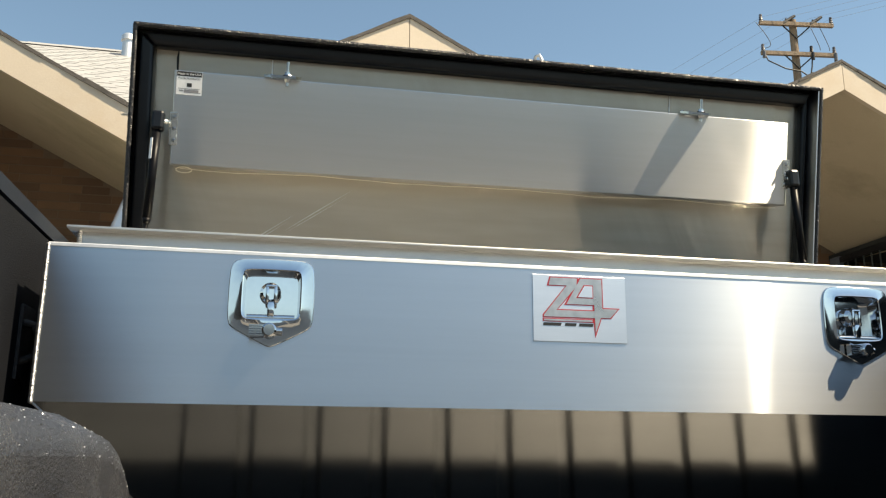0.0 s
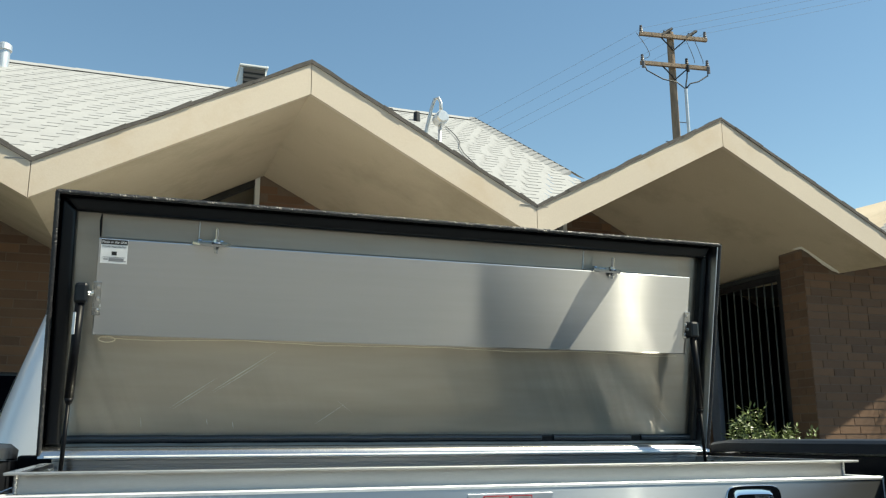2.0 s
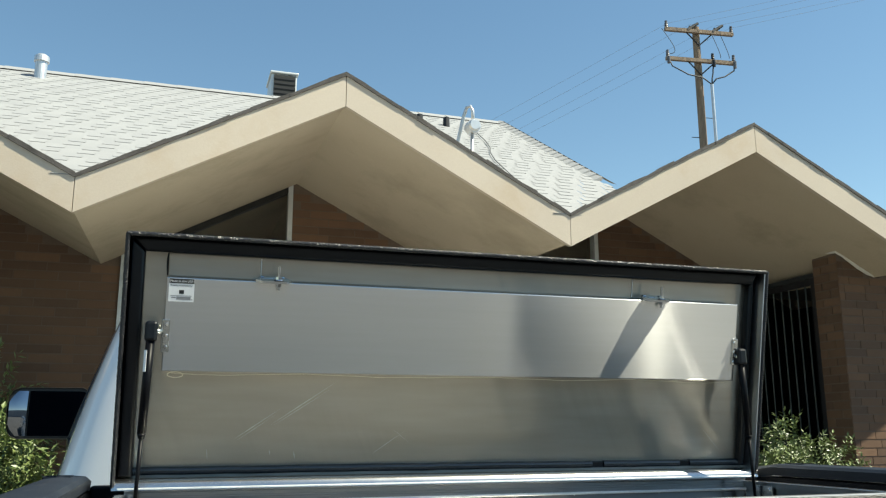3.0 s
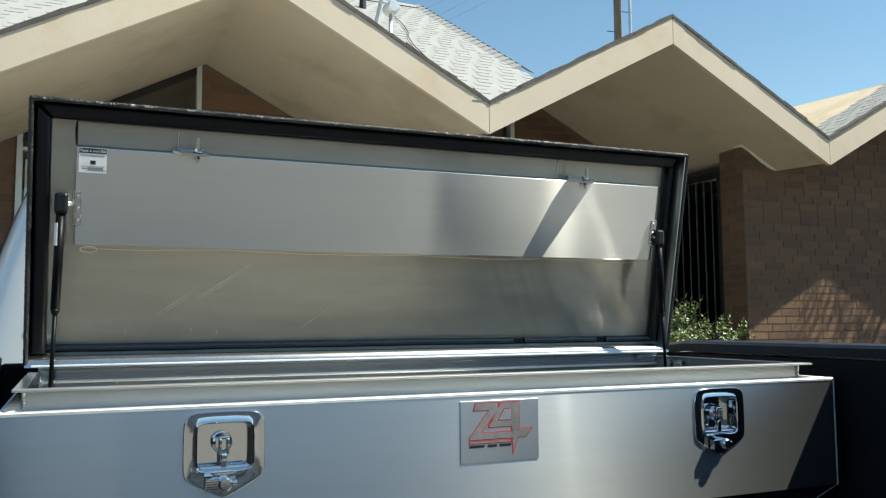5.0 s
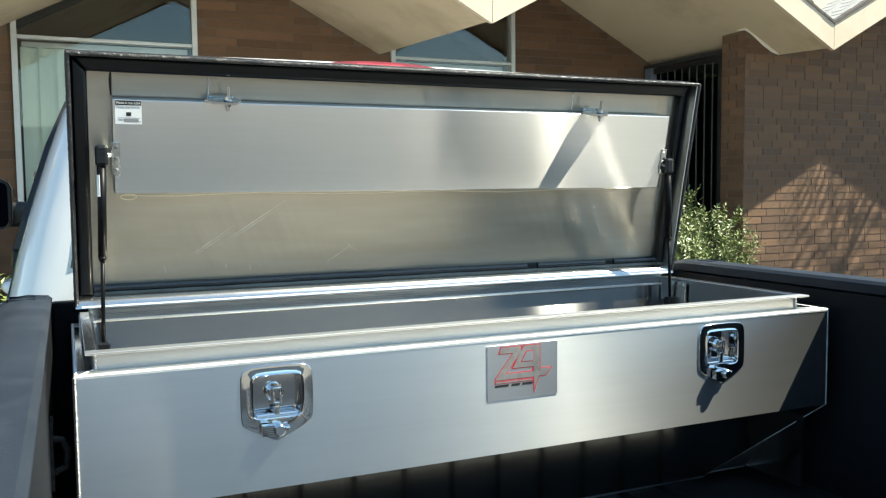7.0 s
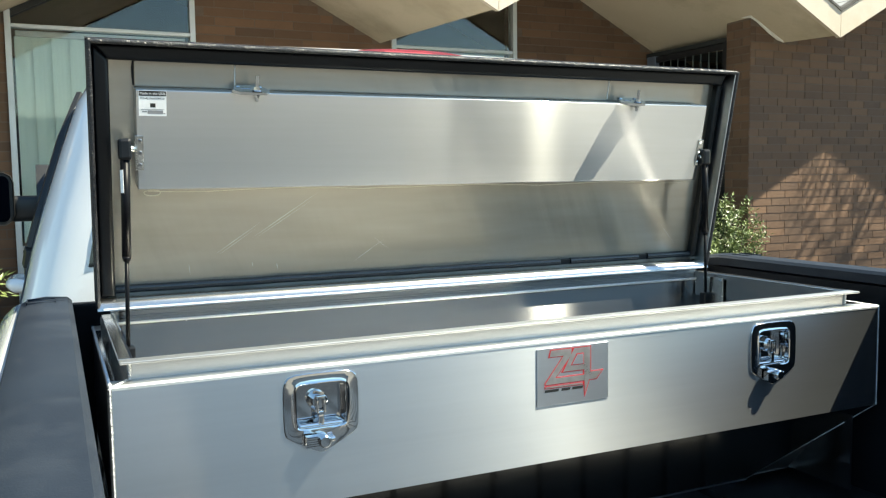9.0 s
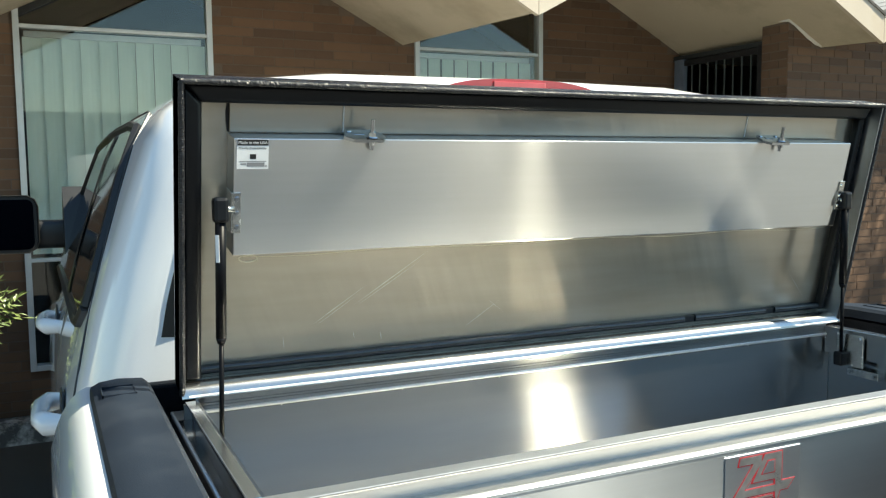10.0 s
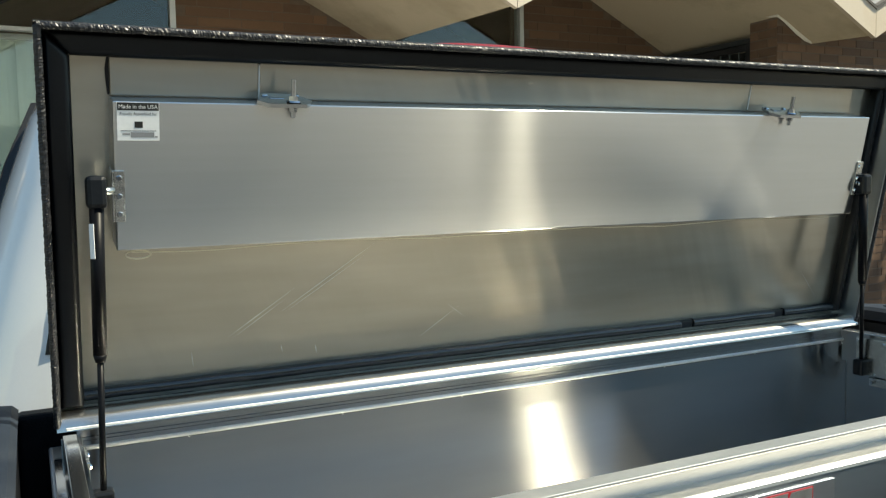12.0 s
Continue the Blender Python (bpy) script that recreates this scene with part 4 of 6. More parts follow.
bm = bmesh.new()
prof = [(-0.004, 0.045), (-0.004, 0.041), (0.0, 0.039), (0.0, 0.0315), (0.0022, 0.031), (0.0022, 0.0298), (0.0, 0.0293), (0.0, 0.0265), (0.0022, 0.026), (0.0022, 0.0248), (0.0, 0.0243), (0.0, 0.016), (0.004, 0.014), (0.004, 0.045)]
prism(bm, [(YO1 + y, ZT + z) for y, z in prof], -XA, XO, "x")
part("rear_lip", bm, ALU_WALL, chest, "ribbed rear lip below the hinge")
bm = bmesh.new()
rod(bm, (-XA, YO1 - 0.001, ZT + 0.015), (XO, YO1 - 0.001, ZT + 0.015), 0.0032, seg=12)
part("lip_bead", bm, ALU_EDGE, chest, "bright rolled lower edge of the rear lip", smooth=True)
# liner of the compartment
ZF = 1.024
part("inner_back", blocks((-XA - 0.02, XO + 0.02, YO1 + 0.0045, YO1 + 0.008, ZF, ZT + 0.03)), ALU_WALL, chest, "plain aluminium inner back wall, darkened for shade")
part("inner_floor", blocks((-XA - 0.02, XO + 0.02, 0.21, YO1 + 0.004, ZF - 0.004, ZF)), ALU_FLOOR, chest, "plain aluminium inner floor")
bm = bmesh.new()
prism(bm, [(0.028, ZT - 0.002), (0.028, 1.235), (0.21, ZF), (0.215, ZF), (0.032, 1.237), (0.032, ZT - 0.002)], -XA - 0.02, XO + 0.02, "x")
part("inner_front", bm, ALU_FLOOR, chest, "plain aluminium inner front wall")
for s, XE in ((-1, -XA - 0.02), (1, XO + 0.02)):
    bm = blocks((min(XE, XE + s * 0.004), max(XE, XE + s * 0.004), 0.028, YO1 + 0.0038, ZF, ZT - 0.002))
    part("inner_end", bm, ALU_WALL, chest, "plain aluminium inner end wall, darkened for shade")
# welds
bm = bmesh.new()
for s in (-1, 1):
    for k in range(100):
        z = ZB + (ZT - ZB) * k / 99
        bmesh.ops.create_icosphere(bm, subdivisions=1, radius=0.004 if s < 0 else 0.0026, matrix=pose(s * (XB + 0.0005 if s < 0 else XB - 0.001) + random.uniform(-0.0003, 0.0003), 0.001 + random.uniform(-0.0003, 0.0003), z))
    for k in range(7):
        bmesh.ops.create_icosphere(bm, subdivisions=1, radius=0.004, matrix=pose(XO + 0.003 if s > 0 else -XA - 0.003, YO0 - 0.005 + random.uniform(-0.001, 0.001), ZT + 0.006 + k * 0.0045))
    for k in range(6):
        bmesh.ops.create_icosphere(bm, subdivisions=1, radius=0.004, matrix=pose(XO + 0.003 if s > 0 else -XA - 0.003, YO1 + random.uniform(-0.001, 0.001), ZT + 0.006 + k * 0.0045))
    rod(bm, (s * XB, 0.001, ZB), (s * XU, YU, ZU), 0.0022 if s < 0 else 0.0011, seg=6)
tagged(part("weld_bead", bm, WELD, chest, "rippled weld beads at the corners", smooth=True), kind="stuff")
bm = bmesh.new()
for k in range(6):
    bmesh.ops.create_icosphere(bm, subdivisions=1, radius=0.0017, matrix=pose(-0.62 + k * 0.22 + random.uniform(-0.01, 0.01), YO1 - 0.002, ZT + 0.011))
tagged(part("weld_spot", bm, WELD, chest, "small weld spots along the hinge", smooth=True), kind="stuff")
# hinge
bm = bmesh.new()
rod(bm, (-0.79, 0.533, 1.502), (0.765, 0.533, 1.502), 0.0055, seg=10)
block(bm, -0.79, 0.765, 0.512, 0.535, 1.496, 1.5, bevel=0.001)
part("hinge", bm, ALU_EDGE, chest, "bright piano hinge", smooth=False)

# lid, drawn flat (x, up the lid, towards the viewer) and then leaned
LEAN = radians(12)
LID = Matrix(((1, 0, 0, 0), (0, -math.sin(LEAN), -math.cos(LEAN), 0.515), (0, math.cos(LEAN), -math.sin(LEAN), 1.5), (0, 0, 0, 1)))
XL, XR, VT, D = -0.803, 0.775, 0.531, 0.062
bm = bmesh.new()
block(bm, XL, XR, 0, VT, -D - 0.005, 0)
front = max(bm.faces, key=lambda f: f.calc_center_median().z)
bmesh.ops.inset_individual(bm, faces=[front], thickness=0.0085)
front = max(bm.faces, key=lambda f: (round(f.calc_center_median().z, 5), f.calc_area()))
deep = bmesh.ops.extrude_discrete_faces(bm, faces=[front])["faces"][0]
bmesh.ops.translate(bm, vec=(0, 0, -D), verts=deep.verts[:])
rim = [e for e in bm.edges if abs(e.verts[0].co.z) < 1e-6 and abs(e.verts[1].co.z) < 1e-6]
bmesh.ops.bevel(bm, geom=rim, offset=0.002, segments=2, affect="EDGES", profile=0.5)
bmesh.ops.transform(bm, matrix=LID, verts=bm.verts[:])
lid = part("lid", bm, LINER_LID, chest, "lid with a sparkling black sprayed coating")
part("lid_flange", blocks((XR - 0.0115, XR - 0.0085, 0.002, VT - 0.008, -D, -0.002), m=LID), ALU, lid, "bare aluminium inner face of the lid rim")
bm = bmesh.new()
crown = [(-D + 0.004, 0.004), (-0.052, 0.0062), (-0.046, 0.0082), (-0.04, 0.0099), (-0.034, 0.0113), (-0.028, 0.0123), (-0.022, 0.0129), (-0.016, 0.013), (-0.009, 0.0115), (-0.003, 0.0075), (0.002, 0.0)]
rng = random.Random(3)
waves = [(rng.uniform(60, 150), rng.uniform(0, 6.28), rng.uniform(-25, 25)) for _ in range(5)]
rings = []
for k in range(221):                  # a rounded extrusion, faintly wavy along its length
    x = XL + 0.002 + (XR - XL - 0.004) * k / 220
    rings.append([(x, -0.004, -D + 0.004)] + [(x, v + sum(0.022 / f * math.sin(f * x + p + g * w) for f, p, g in waves) / 5, w) for w, v in crown] + [(x, -0.004, 0.004)])
loft(bm, rings)
bmesh.ops.transform(bm, matrix=LID, verts=bm.verts[:])
smooth_by_angle(part("hinge_flange", bm, ALU_FLANGE, lid, "bright lower flange of the lid"), 40)
bm = bmesh.new()                      # lumpy sprayed bead round the rim
course = [(XL + 0.0035, 0.0), (XL + 0.0035, VT - 0.0035), (XR - 0.0035, VT - 0.0035), (XR - 0.0035, 0.0)]
rings = []
for (xa, va), (xb, vb) in zip(course, course[1:]):
    n = int(math.hypot(xb - xa, vb - va) / 0.0017)
    for k in range(n + (1 if vb == 0 else 0)):
        x, v = xa + (xb - xa) * k / n, va + (vb - va) * k / n
        out = (-1, 0) if xa == xb and xa < 0 else ((1, 0) if xa == xb else (0, 1))
        rings.append([(x + out[0] * r * math.cos(q), v + out[1] * r * math.cos(q), -0.003 + r * math.sin(q)) for q, r in [(2 * math.pi * j / 12, 0.0048 + random.uniform(-0.0006, 0.0006)) for j in range(12)]])
loft(bm, rings)
bmesh.ops.transform(bm, matrix=LID, verts=bm.verts[:])
part("rim_bead", bm, RIM, lid, "lumpy sparkling black coating on the rim")
part("lid_skin", blocks((XL + 0.009, XR - 0.009, 0.004, VT - 0.009, -D, -D + 0.003), m=LID), ALU_SKIN, lid, "mill-finish aluminium inner skin, lightly scratched")
SEAL = 0.0305
x0, x1, v1 = XL + 0.0087, XR - 0.012, VT - 0.0087


def seal(pts, top=-0.024):
    bm = bmesh.new()
    vs = prism(bm, pts, -D + 0.003, top, "z")
    es = [e for e in bm.edges if all(abs(v.co.z - top) < 1e-6 for v in e.verts)]
    bmesh.ops.bevel(bm, geom=es, offset=0.009, segments=4, affect="EDGES", profile=0.5)
    bmesh.ops.transform(bm, matrix=LID, verts=bm.verts[:])
    return smooth_by_angle(part("lid_seal", bm, RUBBER, lid, "soft black rubber bulb seal"), 40)


seal([(x0, 0.014), (x0 + SEAL, 0.014), (x0 + SEAL, v1 - SEAL), (x0, v1)])
SEAL_R = 0.0165
seal([(x1 - SEAL_R, 0.014), (x1, 0.014), (x1, v1), (x1 - SEAL_R, v1 - SEAL)], -0.038)
seal([(x0 + 0.0006, v1), (x0 + SEAL + 0.0006, v1 - SEAL), (x1 - SEAL_R - 0.0006, v1 - SEAL), (x1 - 0.0006, v1)])
for a, b in ((x0 + SEAL, 0.32), (0.352, 0.57), (0.6, x1 - SEAL_R)):
    bm = bmesh.new()
    n = int((b - a) / 0.05) + 1
    tube(bm, [(a + (b - a) * k / n, 0.0215 + random.uniform(-0.0006, 0.0006), -D + 0.009) for k in range(n + 1)], 0.0088, 14)
    bmesh.ops.transform(bm, matrix=LID, verts=bm.verts[:])
    smooth_by_angle(part("lid_seal", bm, BULB, lid, "round black rubber bulb along the hinge side"), 50)
for a, b in ((0.32, 0.352), (0.57, 0.6)):
    part("lid_seal", blocks((a, b, 0.013, 0.029, -D + 0.003, -0.049), bevel=0.003, m=LID), RUBBER, lid, "joint in the rubber seal")
# boxed panel across the lid with the sheet above it
PX0, PX1, PV0, PV1, PW = -0.718, 0.69, 0.243, 0.44, -0.006
bm = blocks((PX0, PX1, PV0, PV1, -D + 0.003, PW), bevel=0.002, m=LID)
panel = part("document_tray", bm, ALU_TRAY, lid, "boxed aluminium tray across the inside of the lid")
for a, b in ((PX0 + 0.002, -0.522), (-0.5195, 0.404), (0.4065, PX1 - 0.008)):
    part("upper_sheet", blocks((a, b, PV1 + 0.002, VT - 0.04, -D + 0.003, -D + 0.011), bevel=0.0012, m=LID), ALU_SKIN, lid, "thin aluminium sheet above the tray")
# bright slivers laid in the seams to imitate their thin highlight
for x in (-0.5208, 0.4052):
    part("sheet_edge", blocks((x - 0.0011, x + 0.0011, PV1 + 0.004, VT - 0.042, -D + 0.003, -D + 0.0118), bevel=0.0004, m=LID), ALU_EDGE, lid, "bright sliver for the highlight along the sheet seam")
bm = bmesh.new()                      # a flat black strip stands in for the shadow gap at the sheet's end
prism(bm, [(PX0 - 0.001, PV1 + 0.002), (PX0 + 0.0015, PV1 + 0.002), (PX0 + 0.0015, VT - 0.04), (PX0 - 0.001, VT - 0.04), (PX0 - 0.0035, VT - 0.055), (PX0 - 0.003, PV1 + 0.02)], -D + 0.003, -D + 0.006, "z")
bmesh.ops.transform(bm, matrix=LID, verts=bm.verts[:])
part("sheet_gap", bm, RUBBER, lid, "black strip in place of the shadow gap beside the sheet")
# the same black strip for the shadow gap at the right end
part("sheet_gap", blocks((PX1 - 0.008, PX1 - 0.0055, PV1 + 0.004, VT - 0.04, -D + 0.003, -D + 0.006), m=LID), RUBBER, lid, "black strip in place of the shadow gap beside the sheet")
for cx, b in ((-0.5, 1), (0.445, 1)):
    bm = bmesh.new()
    pts = [(-0.036, 0.006), (-0.024, -0.026), (0.026, -0.026), (0.042, 0.004), (0.03, 0.02), (-0.022, 0.02)]
    prism(bm, [(cx + x, PW + y) for x, y in pts], PV1 + 0.0015, PV1 + 0.0065, "y")
    for x in (-0.02, 0.024):
        rod(bm, (cx + x, PV1 + 0.0045, PW - 0.018), (cx + x, PV1 + 0.0085, PW - 0.018), 0.006, 0.0045, 8)
    block(bm, cx - 0.016, cx + 0.004, PV1 + 0.0045, PV1 + 0.0075, PW - 0.012, PW - 0.003, bevel=0.0008)
    for v in bm.verts:
        v.co.y -= 0.2 * (v.co.z - PW) if v.co.z > PW - 0.03 else 0
    bmesh.ops.transform(bm, matrix=LID, verts=bm.verts[:])
    part("latch_plate", bm, BOLT_ZINC, lid, "six-sided zinc latch plate")
    bm = bmesh.new()
    rod(bm, (cx + 0.013, PV1 - 0.017, PW + 0.01), (cx + 0.013, PV1 + 0.035, PW + 0.01), 0.0034, seg=10)
    rod(bm, (cx + 0.013, PV1 + 0.0045, PW + 0.01), (cx + 0.013, PV1 + 0.0065, PW + 0.01), 0.0105, 0.0095, 12)
    rod(bm, (cx + 0.013, PV1 + 0.0065, PW + 0.01), (cx + 0.013, PV1 + 0.0125, PW + 0.01), 0.007, 0.0065, 6)
    rod(bm, (cx + 0.013, PV1 - 0.009, PW + 0.01), (cx + 0.013, PV1 + 0.001, PW + 0.01), 0.0055, 0.007, 6)
    bmesh.ops.transform(bm, matrix=LID, verts=bm.verts[:])
    part("bolt", bm, BOLT_ZINC, lid, "upright bolt with a flanged nut")
for s, x in ((-1, PX0), (1, PX1)):
    a, b = (x - 0.001, x + 0.012) if s < 0 else (x - 0.012, x + 0.001)
    br = part("end_bracket", blocks((a, b, 0.283, 0.351, PW, PW + 0.003), (*((x - 0.004, x - 0.001) if s < 0 else (x + 0.001, x + 0.004)), 0.283, 0.351, -0.04, PW + 0.003), bevel=0.0007, m=LID), ZINC, lid, "riveted steel end bracket")
    for v in (0.293, 0.317, 0.341):
        bm = bmesh.new()
        rod(bm, ((a + b) / 2, v, PW + 0.003), ((a + b) / 2, v, PW + 0.0052), 0.0042, 0.003, 10)
        bmesh.ops.transform(bm, matrix=LID, verts=bm.verts[:])
        part("rivet", bm, CHROME, lid)
# scratches in the skin below the tray
bm = bmesh.new()
for xa, za, xb, zb, w in ((-0.56, 1.583, -0.456, 1.654, 0.0009), (-0.553, 1.581, -0.47, 1.638, 0.0006), (-0.481, 1.615, -0.33, 1.716, 0.0009), (-0.474, 1.614, -0.345, 1.698, 0.0006), (-0.244, 1.55, -0.168, 1.602, 0.0006),
                          (-0.614, 1.566, -0.611, 1.541, 0.0008), (-0.479, 1.563, -0.476, 1.55, 0.0008), (-0.424, 1.558, -0.42, 1.541, 0.001), (-0.196, 1.606, -0.153, 1.574, 0.0003), (0.64, 1.606, 0.7, 1.545, 0.0005)):
    p, q = Vector((xa, (za - 1.5) / math.cos(LEAN), 0)), Vector((xb, (zb - 1.5) / math.cos(LEAN), 0))
    n = (q - p).normalized().cross(Vector((0, 0, 1))) * w
    lo = Vector((0, 0, -D + 0.0032))
    bm.faces.new([bm.verts.new(v) for v in (p + lo, p.lerp(q, 0.4) + n + lo, q + lo, p.lerp(q, 0.4) - n + lo)])
bmesh.ops.transform(bm, matrix=LID, verts=bm.verts[:])
tagged(part("scratching", bm, WELD, lid, "fine bright scratches"), kind="stuff")
# clear string along the tray's lower edge, ending in a knot
bm = bmesh.new()
pts = [(PX0 + 0.02 + (PX1 - PX0 - 0.04) * k / 24, PV0 - 0.006 - 0.003 * math.sin(k * 0.9) * (1 if k % 3 else 0.3), PW - 0.012) for k in range(25)]
tube(bm, pts, 0.0008, 5)
tube(bm, [(PX0 + 0.028 + 0.016 * math.cos(a) - 0.0, PV0 - 0.009 + 0.006 * math.sin(a), PW - 0.01) for a in [0.5 * k for k in range(14)]], 0.0012, 5)
bmesh.ops.transform(bm, matrix=LID, verts=bm.verts[:])
part("tie_string", bm, CREAM_WIRE, lid, "thin clear string with a knot")
# sticker on the tray
S0, S1, SV0, SV1 = PX0 + 0.005, PX0 + 0.0565, 0.3895, 0.4385
st = part("sticker", blocks((S0, S1, SV0, SV1, PW + 0.0002, PW + 0.0006), m=LID), STICKER, lid, "white and black maker's sticker")
SM = LID @ Matrix.Translation(((S0 + S1) / 2, 0, PW + 0.0008))
part("sticker_band", blocks((S0 + 0.0005, S1 - 0.0005, SV1 - 0.0105, SV1 - 0.0005, PW + 0.0006, PW + 0.0008), m=LID), INK, lid, "black heading band")
lettering("heading_text", "Made in the USA", 0.0069, SM @ Matrix.Translation((0, SV1 - 0.0058, 0.0003)), STICKER, lid, depth=0.0001)
lettering("line_text", "Proudly Assembled by:", 0.0049, SM @ Matrix.Translation((0, SV1 - 0.0148, -0.0001)), INK, lid, depth=0.0001)
part("ink_bar", blocks((S0 + 0.021, S0 + 0.031, SV0 + 0.0165, SV0 + 0.0245, PW + 0.0006, PW + 0.0008), (S0 + 0.004, S1 - 0.004, SV0 + 0.0122, SV0 + 0.0129, PW + 0.0006, PW + 0.0008), m=LID), INK, lid, "printed bar and rule")
part("maker_mark", blocks((S0 + 0.006, S0 + 0.015, SV0 + 0.007, SV0 + 0.0095, PW + 0.0006, PW + 0.0008), (S0 + 0.016, S0 + 0.045, SV0 + 0.004, SV0 + 0.0108, PW + 0.0006, PW + 0.0008), (S0 + 0.0455, S0 + 0.049, SV0 + 0.004, SV0 + 0.006, PW + 0.0006, PW + 0.0008), m=LID), INK_GREY, lid, "grey printed mark")

# gas struts
for s in (-1, 1):
    top, low = Vector((s * 0.737 - (0.005 if s < 0 else -0.005), 0.434, 1.818)), Vector((-0.752 if s < 0 else 0.729, 0.434 if s < 0 else 0.47, 1.418))
    if s > 0:
        top = Vector((0.701, 0.45, 1.8))
    mid = top.lerp(low, 0.52)
    bm = bmesh.new()
    rod(bm, top.lerp(low, 0.02), mid, 0.0088, seg=16)
    rod(bm, mid, top.lerp(low, 0.545), 0.0088, 0.006, 16)
    strut = part("gas_strut", bm, STEEL_BLACK, chest, "black gas strut holding the lid open", smooth=True)
    bm = bmesh.new()
    rod(bm, mid, low, 0.0042, seg=10)
    part("strut_rod", bm, STEEL_BLACK, strut, "thin black piston rod", smooth=True)
    bm = bmesh.new()
    block(bm, top.x - 0.0125, top.x + 0.0125, top.y - 0.012, top.y + 0.012, top.z - 0.022, top.z + 0.02, bevel=0.006)
    part("end_fitting", bm, RUBBER, strut, "black plastic ball socket")
    bm = bmesh.new()
    block(bm, low.x - 0.013, low.x + 0.013, low.y - 0.012, low.y + 0.012, low.z - 0.018, low.z + 0.016, bevel=0.004)
    part("end_fitting", bm, RUBBER, strut, "black plastic ball socket")
    bm = bmesh.new()
    rod(bm, top, top + Vector((-s * (0.022 if s < 0 else 0.012), 0.004, 0)), 0.005, seg=10)
    part("ball_stud", bm, ZINC, strut, smooth=True)
    if s < 0:
        bm = bmesh.new()
        block(bm, -0.0032, 0.0032, -0.0008, 0.0, -0.022, 0.022, m=Matrix.Translation(mid.lerp(top, 0.7) + Vector((-0.0065, -0.0085, 0))) @ Matrix.Rotation(-0.65, 4, "Z"))
        part("strut_label", bm, STICKER, strut, "white printed strip")
# strut bracket plates on the end walls
for s, XE in ((-1, XA), (1, XO)):
    def ex(a, b):
        return (a, b) if s > 0 else (-b, -a)
    bm = bmesh.new()
    block(bm, *ex(XE - 0.009, XE - 0.0045), 0.415, 0.488, 1.4, 1.478, bevel=0.001)
    block(bm, *ex(XE - 0.0045, XE + 0.018), 0.376, 0.46, 1.378, 1.396, bevel=0.001)
    plate = part("strut_plate", bm, ZINC, chest, "screwed strut mounting plate")
    for y, z in ((0.425, 1.47), (0.478, 1.47), (0.385, 1.387), (0.45, 1.387)):
        bm = bmesh.new()
        rod(bm, (s * (XE - 0.009), y, z), (s * (XE - 0.0115), y, z), 0.004, 0.003, 8)
        part("screw", bm, CHROME, plate)


# paddle latches with folding T handles
def soften(pts, f=0.3):
    """Round the corners of an outline: each corner becomes three points."""
    res = []
    for i, p in enumerate(pts):
        a, b = pts[i - 1], pts[(i + 1) % len(pts)]
        q0, q1 = [(p[0] + (k[0] - p[0]) * f, p[1] + (k[1] - p[1]) * f) for k in (a, b)]
        res += [q0, ((q0[0] + q1[0] + 2 * p[0]) / 4, (q0[1] + q1[1] + 2 * p[1]) / 4), q1]
    return res


